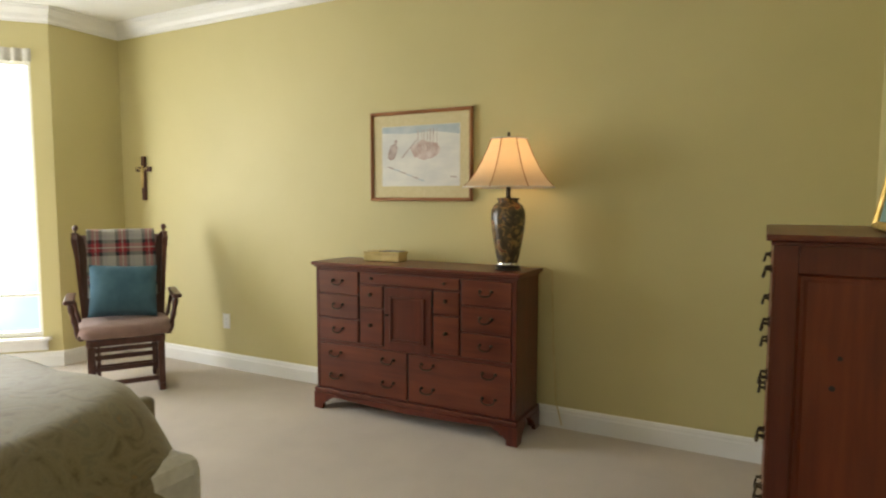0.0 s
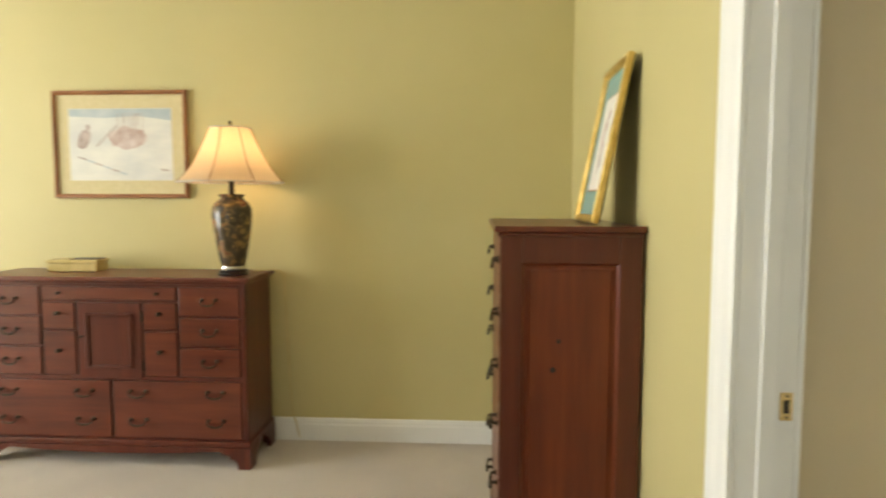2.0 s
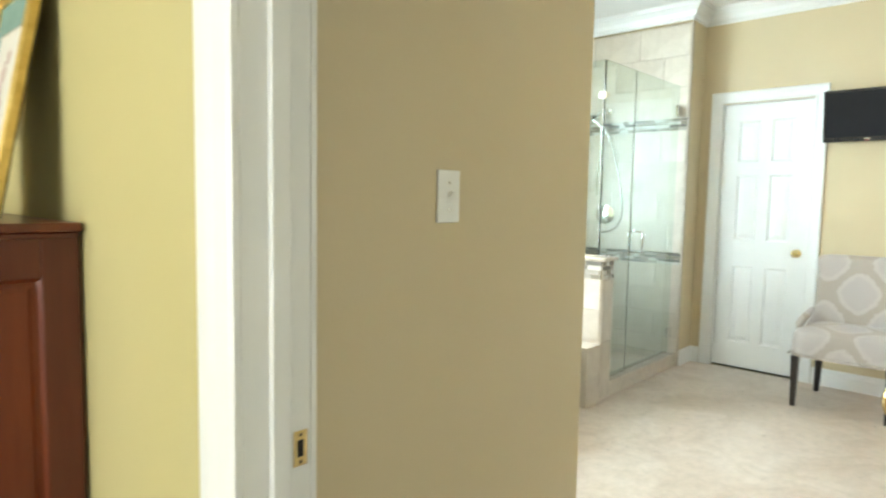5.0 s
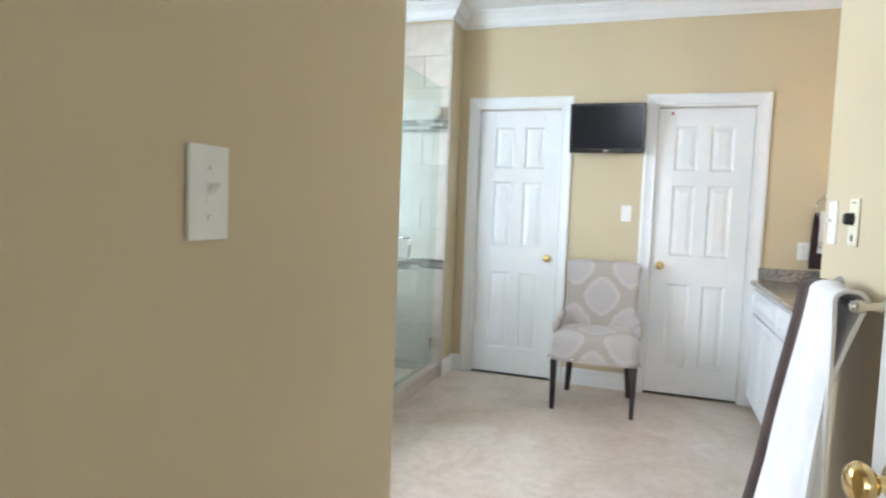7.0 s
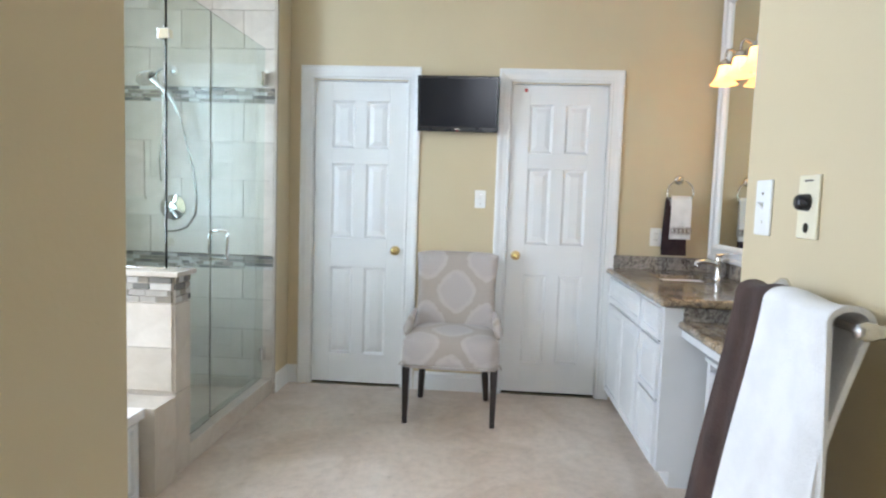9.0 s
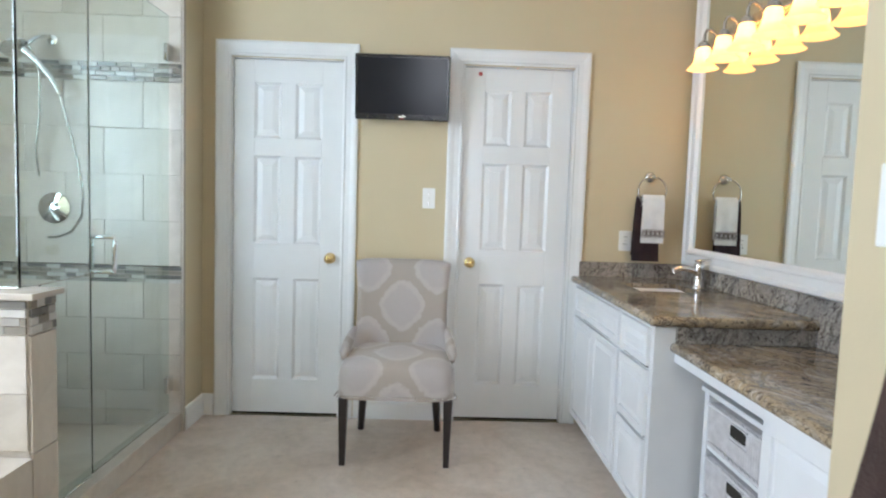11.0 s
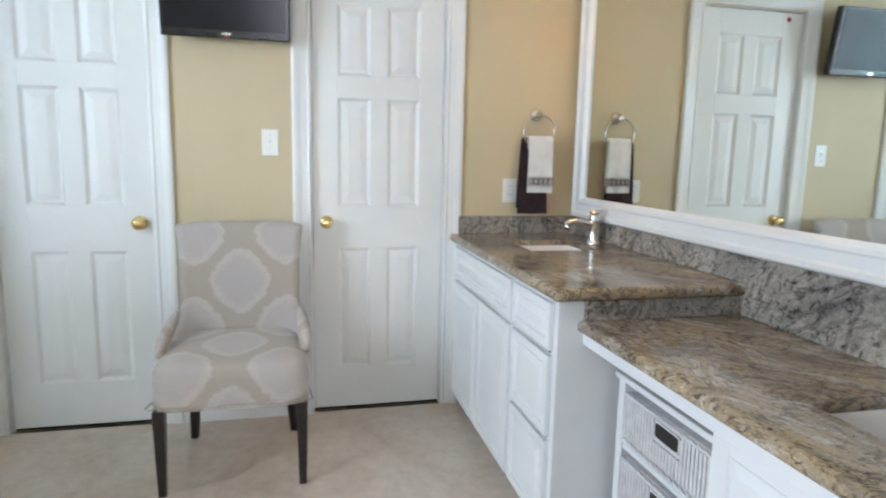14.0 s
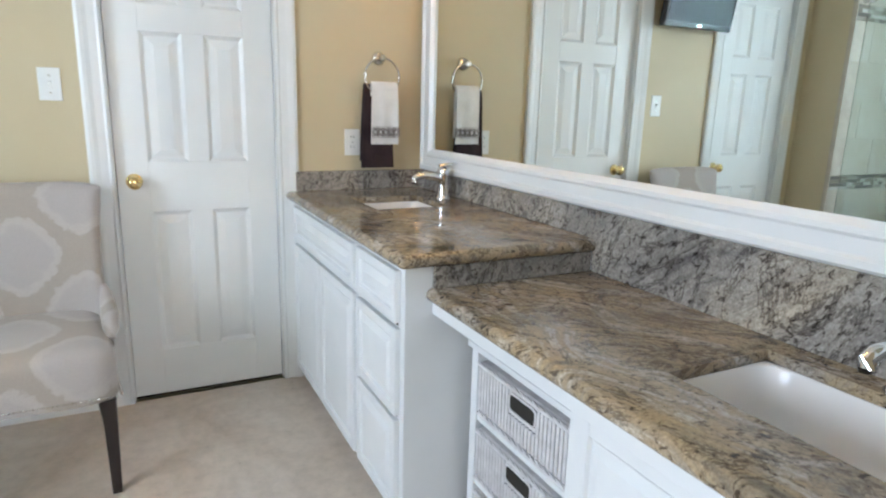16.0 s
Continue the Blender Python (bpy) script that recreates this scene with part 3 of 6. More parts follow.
moulding("baseboard_bathroom", "white moulded baseboard along the bathroom walls", "baseboard", BASE,
         [((5.0, 0.18), (5.0, 0.675), 0, 0), ((5.0, 1.48), (5.0, 1.548), 0, -1), ((5.0, 1.548), (4.75, 1.548), -1, 0), ((1.628, 1.56), (1.628, 0.615), 0, 1), ((1.628, 0.615), (0.555, 0.615), 1, 0), ((1.0, -0.37), (2.41, -0.37), 0, 1), ((2.41, -0.37), (2.41, -0.62), 1, 0)], 0.0)

# ---- doors ----
PANELS = [(0.115, 0.265, 1.595, 1.905), (0.345, 0.495, 1.595, 1.905), (0.115, 0.265, 1.00, 1.495), (0.345, 0.495, 1.00, 1.495), (0.115, 0.265, 0.21, 0.80), (0.345, 0.495, 0.21, 0.80)]


def leaf(parent, w, h, panels, thick=0.035, z0=0.012):
    """A panelled leaf in local x from 0 to w, front at y = 0."""
    xs = sorted({0, w, *[p[0] for p in panels], *[p[1] for p in panels]})
    zs = sorted({z0, h, *[p[2] for p in panels], *[p[3] for p in panels]})
    for a, b in ((xs[0], xs[1]), (xs[-2], xs[-1])):
        pbox("stile", white, parent, a, b, 0, thick, z0, h, 0.0015)
    inner = [x for x in xs[1:-1]]
    used = [(z0, zs[1])] + [(zs[k], zs[k + 1]) for k in range(2, len(zs) - 2, 2)] + [(zs[-2], h)]
    for a, b in used:
        pbox("rail", white, parent, inner[0], inner[-1], 0, thick, a, b, 0.0015)
    if len(inner) == 4:
        for a, b in [(zs[k], zs[k + 1]) for k in range(1, len(zs) - 1, 2)]:
            pbox("mullion", white, parent, inner[1], inner[2], 0.0005, thick, a, b, 0.001)
    for x0, x1, a, b in panels:
        bm = bmesh.new()
        raised_panel(bm, x0, x1, a, b, 0.001)
        add_box(bm, x0, x1, 0.014, 0.030, a, b)
        part("panel", bm, white, parent, smooth=False)


def knob(parent, x, z, side=-1, material=None, y0=0.0):
    bm = bmesh.new()
    s = side
    lathe(bm, [(0.0, y0), (0.031, y0), (0.031, y0 + s * 0.004), (0.026, y0 + s * 0.009), (0.012, y0 + s * 0.012), (0.010, y0 + s * 0.030), (0.018, y0 + s * 0.036), (0.026, y0 + s * 0.046), (0.027, y0 + s * 0.054), (0.022, y0 + s * 0.063), (0.010, y0 + s * 0.067), (0.0, y0 + s * 0.067)], 24, (x, 0, z), "Y", False)
    return part("door_knob", bm, material or brass, parent, "polished brass round knob")


def casing(parent, x0, x1, h, w, y, proj=0.018):
    """Moulded casing round an opening: x0, x1 and h are its inner edges; it stands proud of y towards -y."""
    prof = [(0.0, 0.010), (0.010, 0.014), (0.018, 0.010), (0.045, 0.013), (0.060, 0.018), (w - 0.012, 0.020), (w, 0.016), (w, 0.0), (0.0, 0.0)]
    for nm, flip, xi in (("casing_side", -1, x0), ("casing_side", 1, x1)):
        bm = bmesh.new()
        lo, hi = [], []
        for u, d in prof:
            lo.append(bm.verts.new((xi + flip * u, y - d, 0.0)))
            hi.append(bm.verts.new((xi + flip * u, y - d, h + u)))
        k = len(prof)
        for j in range(k):
            bm.faces.new((lo[j], lo[(j + 1) % k], hi[(j + 1) % k], hi[j]))
        bm.faces.new(lo)
        bm.faces.new(hi)
        part(nm, bm, white, parent, smooth=False)
    bm = bmesh.new()
    lo, hi = [], []
    for u, d in prof:
        lo.append(bm.verts.new((x0 - u, y - d, h + u)))
        hi.append(bm.verts.new((x1 + u, y - d, h + u)))
    k = len(prof)
    for j in range(k):
        bm.faces.new((lo[j], lo[(j + 1) % k], hi[(j + 1) % k], hi[j]))
    bm.faces.new(lo)
    bm.faces.new(hi)
    part("casing_head", bm, white, parent, smooth=False)


def closed_door(name, y_left, knob_x, hinge_mark):
    d = thing(name, pose(5.0, y_left, 0, 0, 0, -90), "white six-panel door, closed, with a brass knob and moulded casing", "door", "", "structure")
    w = 0.61
    holder = thing_part("leaf", d)
    holder.location = (0, 0.022, 0)
    leaf(holder, w, 2.03, PANELS)
    knob(holder, knob_x, 0.925)
    for a, b, c, e in ((-0.02, -0.002, 0, 2.035), (w + 0.002, w + 0.02, 0, 2.035)):
        pbox("jamb", white, d, a + (0.008 if a < 0 else 0), b - (0.008 if a > 0 else 0), 0.0, 0.115, c, e, 0.001)
    pbox("jamb_head", white, d, -0.002, w + 0.002, 0.0, 0.115, 2.0325, 2.0345, 0.0)
    # solid dark strip in place of the shade below the leaf
    pbox("threshold_shade", dark_gap, d, 0, w, 0.03, 0.10, 0.001, 0.010, 0.0, "dark strip painted as the shade under the door")
    casing(d, -0.006, w + 0.006, 2.040, 0.085, -0.001)
    if hinge_mark:
        bm = bmesh.new()
        add_box(bm, 0.075, 0.095, 0.014, 0.022, 1.985, 2.005, 0.003)
        part("latch_hook", bm, red_mark, d, "small red tag at the head of the door", False)
    return d


def thing_part(name, parent):
    ob = new(name)
    ob.parent = parent
    ob.empty_display_size = 0.05
    return ob


closed_door("door_1", 1.382, 0.555, False)
closed_door("door_2", 0.086, 0.060, True)

# the doorway between bedroom and bathroom, and its open leaf
dw = thing("door_3", pose(0.425, 0.44, 0, 0, 0, -90), "white painted doorway with moulded casing and brass strike plate", "doorway", "", "structure")
W3 = 0.87
casing(dw, 0.0, W3, 2.04, 0.092, -0.001)
pbox("jamb", white, dw, -0.018, 0.0, 0.0, 0.110, 0, 2.04, 0.001)
pbox("jamb", white, dw, W3, W3 + 0.018, 0.0, 0.110, 0, 2.04, 0.001)
pbox("jamb_head", white, dw, 0.0, W3, 0.0, 0.110, 2.04, 2.058, 0.001)
pbox("door_stop", white, dw, 0.0005, 0.012, 0.040, 0.070, 0, 2.04, 0.002)
pbox("door_stop", white, dw, W3 - 0.012, W3 - 0.0005, 0.040, 0.070, 0, 2.04, 0.002)
strike = pbox("strike_plate", brass, dw, 0.0, 0.0025, 0.080, 0.103, 0.885, 0.938, 0.001, "brass strike plate")
# no hole is cut: a dark patch paints the shade of the latch hole
pbox("latch_hole_shade", dark_gap, strike, 0.0022, 0.0030, 0.086, 0.096, 0.899, 0.924, 0.0)
for zz in (0.891, 0.932):
    bm = bmesh.new()
    lathe(bm, [(0.0, 0.0022), (0.003, 0.0022), (0.002, 0.0032), (0.0, 0.0036)], 10, (0, 0.0915, zz), "X", False)
    part("screw", bm, dark_metal, strike)
back_casing = thing_part("bathroom_casing", dw)
back_casing.matrix_local = pose(W3, 0.110, 0, 0, 0, 180)
casing(back_casing, 0.0, W3, 2.04, 0.036, -0.001)

od = thing("open_door", pose(0.545, -0.432, 0, 0, 0, 15.0), "white panelled door, standing open, with brass knob", "door", "", "structure")
od_leaf = thing_part("leaf", od)
od_leaf.matrix_local = pose(0.86, 0.0, 0, 0, 0, 180)
leaf(od_leaf, 0.86, 2.03, [(0.125 if a < 0.3 else 0.485, 0.375 if a < 0.3 else 0.735, c, e) for a, b, c, e in PANELS])
knob(od_leaf, 0.062, 0.945)
for zz in (0.25, 1.0, 1.80):
    bm = bmesh.new()
    lathe(bm, [(0.0, zz - 0.045), (0.006, zz - 0.045), (0.006, zz + 0.045), (0.0, zz + 0.045)], 10, (0.004, 0.006, 0), "Z", False)
    part("hinge", bm, brass, od)

# ---- bathroom: vanity ----
def cabinet_front(name, parent, x0, x1, z0, z1, material=None, thick=0.018):
    bm = bmesh.new()
    b = 0.030
    for a in ((x0, x0 + b, z0, z1), (x1 - b, x1, z0, z1), (x0 + b, x1 - b, z0, z0 + b), (x0 + b, x1 - b, z1 - b, z1)):
        add_box(bm, a[0], a[1], -thick, -0.001, a[2], a[3], 0.0015, 1)
    raised_panel(bm, x0 + b, x1 - b, z0 + b, z1 - b, -thick + 0.0005, 0.007, 0.004, 0.026, -0.001)
    return part(name, bm, material or white_cab, parent, smooth=False)


def cabinet_body(parent, w, d, z0, z1, toe=0.07):
    for nm, b in (("side_panel", (0, 0.018, 0, d, z0, z1)), ("side_panel", (w - 0.018, w, 0, d, z0, z1)), ("face_frame", (0.018, w - 0.018, 0.0, 0.018, z0, z1)), ("bottom_board", (0.018, w - 0.018, 0.018, d - 0.01, z0, z0 + 0.018)), ("back_board", (0.018, w - 0.018, d - 0.01, d, z0, z1))):
        pbox(nm, white_cab, parent, *b, 0.0)
    pbox("toe_kick", white_cab, parent, 0.01, w - 0.012, 0.06, 0.075, 0.0, z0, 0.0)
    pbox("toe_side", white_cab, parent, w - 0.018, w - 0.002, 0.06, d, 0.0, z0, 0.0)


vh = thing("vanity_cabinet", pose(5.0, -0.588, 0, 0, 0, 180), "white painted tall vanity cabinet with raised-panel doors and drawers", "vanity cabinet", "vanity units")
cabinet_body(vh, 1.262, 0.62, 0.075, 0.828)
cabinet_front("false_drawer_front", vh, 0.090, 0.880, 0.672, 0.818)
cabinet_front("cabinet_door", vh, 0.090, 0.481, 0.095, 0.655)
cabinet_front("cabinet_door", vh, 0.489, 0.880, 0.095, 0.655)
for a, b in ((0.672, 0.818), (0.400, 0.655), (0.095, 0.385)):
    cabinet_front("drawer_front", vh, 0.915, 1.236, a, b)
# dark strips on the face frame paint the shade between the fronts
for a, b, z in ((0.26, 0.72, 0.661), (0.94, 1.22, 0.661), (0.94, 1.22, 0.390)):
    pbox("reveal", dark_gap, vh, a, b, -0.004, -0.0005, z, z + 0.005, 0.0, "dark strip painted as the shade between the fronts")

vl = thing("sink_cabinet", pose(3.180, -0.702, 0, 0, 0, 180), "white painted low sink cabinet with a raised-panel false front", "vanity cabinet", "vanity units")
cabinet_body(vl, 0.768, 0.505, 0.075, 0.725)
cabinet_front("false_drawer_front", vl, 0.045, 0.735, 0.455, 0.690)
cabinet_front("cabinet_door", vl, 0.045, 0.386, 0.095, 0.425)
cabinet_front("cabinet_door", vl, 0.394, 0.735, 0.095, 0.425)


def counter(name, x0, x1, yb, yf, z0, z1, hole, label, ends):
    ob = thing(name, pose(0, 0, 0), label, "countertop")
    bm = bmesh.new()
    hx0, hx1, hy0, hy1 = hole
    loops = []
    for z in (z0 + 0.014, z1):
        for a0, a1, b0, b1 in ((x0, x1, yb, yf), (hx0, hx1, hy0, hy1)):
            loops.append([bm.verts.new(p) for p in ((a0, b0, z), (a1, b0, z), (a1, b1, z), (a0, b1, z))])
    for p, q in ((0, 1), (2, 3), (0, 2), (1, 3)):
        for k in range(4):
            bm.faces.new((loops[p][k], loops[p][(k + 1) % 4], loops[q][(k + 1) % 4], loops[q][k]))
    part("slab", bm, granite_top, ob, smooth=False)
    zc, r = (z0 + z1) / 2, (z1 - z0) / 2
    bm = bmesh.new()
    pts = [(x1, yf, zc), (x0, yf, zc)] + ([(x0, yb, zc)] if ends else [])
    for p, q in zip(pts, pts[1:]):
        tube(bm, [p, q], r, 16)
    if ends:
        bmesh.ops.create_uvsphere(bm, u_segments=16, v_segments=10, radius=r, matrix=Matrix.Translation((x0, yf, zc)))
    part("rounded_edge", bm, granite_top, ob)
    return ob


counter("countertop", 3.726, 4.998, -1.210, -0.578, 0.832, 0.870, (4.42, 4.725, -1.06, -0.765), "gold and brown veined polished granite on the tall vanity", True)
counter("countertop", 2.412, 3.742, -1.210, -0.668, 0.732, 0.770, (2.585, 3.078, -1.124, -0.838), "gold and brown veined polished granite on the low vanity", False)
pbx = pbox("counter_apron", white_cab, None, 2.412, 3.736, -0.682, -0.667, 0.698, 0.731, 0.002)
tagged(pbx, "white painted apron strip under the low countertop", "apron")

for nm, b in (("backsplash", (3.726, 4.978, -1.211, -1.191, 0.8705, 0.958)), ("backsplash", (2.412, 3.724, -1.211, -1.191, 0.7705, 0.958)), ("side_splash", (4.979, 4.999, -1.210, -0.600, 0.8705, 0.955)), ("step_splash", (3.722, 3.742, -1.190, -0.668, 0.7705, 0.8315))):
    ob = pbox(nm, granite_splash, None, *b, 0.002)
    tagged(ob, "grey veined polished granite upstand along the vanity", "backsplash")


def basin(name, x0, x1, y0, y1, z, depth, label):
    """An undermount basin whose walls curve into its floor."""
    bm = bmesh.new()
    rows = []
    cx, cy, hx, hy = (x0 + x1) / 2, (y0 + y1) / 2, (x1 - x0) / 2, (y1 - y0) / 2
    prof = [(1.06, 0.0), (1.0, 0.0), (0.985, 0.03), (0.95, 0.55), (0.90, 0.82), (0.80, 0.96), (0.60, 1.0), (0.10, 1.03)]
    for s, d in prof:
        ring = []
        for k in range(40):
            a = 2 * math.pi * k / 40
            p = 8.0 if s > 0.7 else 4.0
            c, q = math.cos(a), math.sin(a)
            m = (abs(c) ** p + abs(q) ** p) ** (-1 / p)
            ring.append(bm.verts.new((cx + hx * s * c * m, cy + hy * s * q * m, z - depth * d)))
        rows.append(ring)
    for a, b in zip(rows, rows[1:]):
        for k in range(40):
            bm.faces.new((a[k], a[(k + 1) % 40], b[(k + 1) % 40], b[k]))
    bm.faces.new(rows[-1])
    root = thing(name, pose(0, 0, 0), label, "sink", "vanity sinks")
    part("bowl", bm, porcelain, root)
    bm = bmesh.new()
    lathe(bm, [(0.0, 0.0), (0.022, 0.0), (0.022, 0.003), (0.012, 0.004), (0.0, 0.002)], 20, (cx, cy, z - depth * 1.03 + 0.001), "Z", False)
    part("drain", bm, chrome, root, "chrome drain")
    return root


basin("sink", 4.42, 4.725, -1.06, -0.765, 0.845, 0.13, "white porcelain rectangular undermount sink in the tall vanity")
basin("sink", 2.585, 3.078, -1.124, -0.838, 0.745, 0.15, "white porcelain rectangular undermount sink in the low vanity")


def faucet(x, y, z, turn):
    f = thing("faucet", pose(x, y, z, 0, 0, turn), "chrome single-lever faucet beside the sink", "faucet", "vanity faucets")
    bm = bmesh.new()
    lathe(bm, [(0.0, 0.0), (0.030, 0.0), (0.030, 0.006), (0.025, 0.011), (0.0225, 0.018), (0.022, 0.080), (0.024, 0.088), (0.025, 0.118), (0.023, 0.126), (0.015, 0.130), (0.0, 0.131)], 28, (0, 0, 0), "Z", False)
    part("body", bm, chrome, f)
    bm = bmesh.new()
    tube(bm, [(0, -0.008, 0.082), (0, -0.045, 0.094), (0, -0.085, 0.099), (0, -0.115, 0.096), (0, -0.130, 0.086), (0, -0.133, 0.074)], [0.018, 0.0165, 0.0155, 0.0150, 0.0145, 0.0140], 16)
    part("spout", bm, chrome, f)
    bm = bmesh.new()
    tube(bm, [(0, -0.020, 0.136), (0, 0.004, 0.138), (0, 0.030, 0.144), (0, 0.062, 0.154)], [0.010, 0.016, 0.013, 0.008], 14)
    bmesh.ops.scale(bm, vec=(1.0, 1.0, 0.55), space=Matrix.Translation((0, 0, -0.140)), verts=bm.verts)
    part("lever", bm, chrome, f)
    bm = bmesh.new()
    lathe(bm, [(0.0, 0.067), (0.010, 0.067), (0.011, 0.072), (0.0, 0.074)], 14, (0, -0.133, 0), "Z", False)
    part("aerator", bm, dark_metal, f, "dark aerator ring")
    return f


faucet(4.60, -1.125, 0.870, 180)
faucet(2.84, -1.152, 0.770, 180)

# drawer tower of baskets in the knee space
bt = thing("basket_drawer_unit", pose(3.685, -0.768, 0, 0, 0, 180) @ Matrix.Diagonal((1.12, 1.0, 1.027, 1.0)), "white wooden drawer tower with woven wicker basket drawers", "storage unit")
for x in (0.0, 0.412):
    for y in (0.0, 0.30):
        pbox("post", white_cab, bt, x, x + 0.028, y, y + 0.028, 0.0, 0.592, 0.002)
pbox("top_board", white_cab, bt, -0.008, 0.448, -0.010, 0.345, 0.592, 0.610, 0.003)
pbox("tray", dark_metal, bt, 0.06, 0.40, 0.02, 0.30, 0.6105, 0.622, 0.003, "dark tray on the top board")
for zz in (0.20, 0.392, 0.016):
    pbox("shelf_rail", white_cab, bt, 0.028, 0.412, 0.004, 0.022, zz, zz + 0.014, 0.001)
    pbox("side_rail", white_cab, bt, 0.004, 0.020, 0.028, 0.30, zz, zz + 0.014, 0.001)
    pbox("side_rail", white_cab, bt, 0.420, 0.436, 0.028, 0.30, zz, zz + 0.014, 0.001)
for z0 in (0.408, 0.216, 0.034):
    z1 = z0 + 0.155
    basket = pbox("basket_drawer", wicker, bt, 0.034, 0.406, 0.008, 0.29, z0, z1, 0.004)
    bm = bmesh.new()
    for k in range(28):
        x = 0.040 + k * 0.0133
        if 0.165 < x < 0.275:
            spans = [(z0 + 0.022, z0 + 0.078)]
        else:
            spans = [(z0 + 0.022, z1 - 0.012)]
        for a, b in spans:
            tube(bm, [(x, 0.004, a), (x, 0.003, b)], 0.0052, 6)
    ob = part("wicker_weave", bm, wicker, basket)
    ob["kind"] = "stuff"
    bm = bmesh.new()
    for zz, amp in ((z0 + 0.012, 0.004), (z1 - 0.006, 0.003)):
        for ph in (0.0, math.pi):
            tube(bm, [(0.036 + 0.368 * k / 40, 0.001 + amp * math.cos(k * 1.2 + ph), zz + amp * math.sin(k * 1.2 + ph)) for k in range(41)], 0.0045, 6)
    part("braided_rim", bm, wicker, basket)
    # a dark plate on the basket front paints the shaded hand hole
    bm = bmesh.new()
    pts = []
    for k in range(24):
        a = 2 * math.pi * k / 24
        pts.append((0.220 + 0.050 * (abs(math.cos(a)) ** 0.35) * (1 if math.cos(a) > 0 else -1), z0 + 0.112 + 0.023 * (abs(math.sin(a)) ** 0.35) * (1 if math.sin(a) > 0 else -1)))
    prism(bm, pts, 0.0010, 0.0075, "XZ")
    part("hand_hole_shade", bm, dark_gap, basket, "dark plate painted as the shade in the hand hole")
    bm = bmesh.new()
    tube(bm, [(u, 0.002, v) for u, v in pts], 0.0035, 6, True)
    part("hole_rim", bm, wicker, basket)

# mirror
mr = thing("mirror", pose(0, 0, 0), "large rectangular mirror in a wide white moulded frame", "mirror")
mx0, mx1, mz0, mz1, fw = 2.45, 4.960, 0.960, 2.60, 0.098
pbox("mirror_glass", mirror_glass, mr, mx0 + fw - 0.01, mx1 - fw + 0.01, -1.208, -1.200, mz0 + fw - 0.01, mz1 - fw + 0.01, 0.0, "silvered mirror glass")


def frame_side(parent, p, q, inward, out, profile, material):
    """One mitred side of a frame from corner p to corner q; profile gives inward reach and height along out."""
    p, q, inward, out = Vector(p), Vector(q), Vector(inward), Vector(out)
    d = (q - p).normalized()
    bm = bmesh.new()
    lo = [bm.verts.new(p + inward * u + d * u + out * h) for u, h in profile]
    hi = [bm.verts.new(q + inward * u - d * u + out * h) for u, h in profile]
    k = len(profile)
    for j in range(k):
        bm.faces.new((lo[j], lo[(j + 1) % k], hi[(j + 1) % k], hi[j]))
    bm.faces.new(lo)
    bm.faces.new(hi)
    return part("frame_side", bm, material, parent, smooth=False)


def frame_four(parent, u0, u1, v0, v1, conv, out, profile, material):
    c = [conv(u0, v0), conv(u1, v0), conv(u1, v1), conv(u0, v1)]
    e = [(Vector(c[1]) - Vector(c[0])).normalized(), (Vector(c[3]) - Vector(c[0])).normalized()]
    frame_side(parent, c[0], c[1], e[1], out, profile, material)
    frame_side(parent, c[1], c[2], -e[0], out, profile, material)
    frame_side(parent, c[2], c[3], -e[1], out, profile, material)
    frame_side(parent, c[3], c[0], e[0], out, profile, material)


frame_four(mr, mx0, mx1, mz0, mz1, lambda u, v: (u, -1.210, v), (0, 1, 0),
           [(0, 0), (0, 0.026), (0.008, 0.034), (0.022, 0.034), (0.030, 0.026), (0.062, 0.024), (0.070, 0.030), (0.082, 0.028), (0.094, 0.016), (0.098, 0.012), (0.098, 0)], white)

# vanity light bar
vb = thing("vanity_light", pose(0, 0, 0), "nickel vanity light bar with six lit frosted bell shades", "wall light")
pbox("back_bar", nickel, vb, 3.49, 4.78, -1.200, -1.172, 2.115, 2.165, 0.006)
for k in range(6):
    x = 4.665 - 0.2133 * k
    bm = bmesh.new()
    tube(bm, [(x, -1.177, 2.14), (x, -1.160, 2.165), (x, -1.135, 2.185), (x, -1.115, 2.180), (x, -1.107, 2.155), (x, -1.105, 2.12)], 0.008, 10)
    arm = part("arm", bm, nickel, vb)
    bm = bmesh.new()
    lathe(bm, [(0.0, 2.125), (0.014, 2.125), (0.026, 2.112), (0.030, 2.090), (0.0, 2.090)], 20, (x, -1.105, 0), "Z", False)
    part("socket_cap", bm, nickel, arm)
    bm = bmesh.new()
    lathe(bm, [(0.028, 2.095), (0.034, 2.085), (0.038, 2.060), (0.043, 2.035), (0.053, 2.010), (0.070, 1.990), (0.076, 1.986), (0.073, 1.985), (0.051, 2.007), (0.040, 2.034), (0.035, 2.060), (0.030, 2.083)], 28, (x, -1.105, 0), "Z", False)
    part("shade", bm, sconce_shade_m, vb, "lit frosted glass bell shade")
    bm = bmesh.new()
    lathe(bm, [(0.0, 2.088), (0.010, 2.086), (0.012, 2.065), (0.020, 2.045), (0.021, 2.030), (0.014, 2.016), (0.0, 2.012)], 14, (x, -1.105, 0), "Z", False)
    part("bulb", bm, bulb_m, vb, "lit bulb")


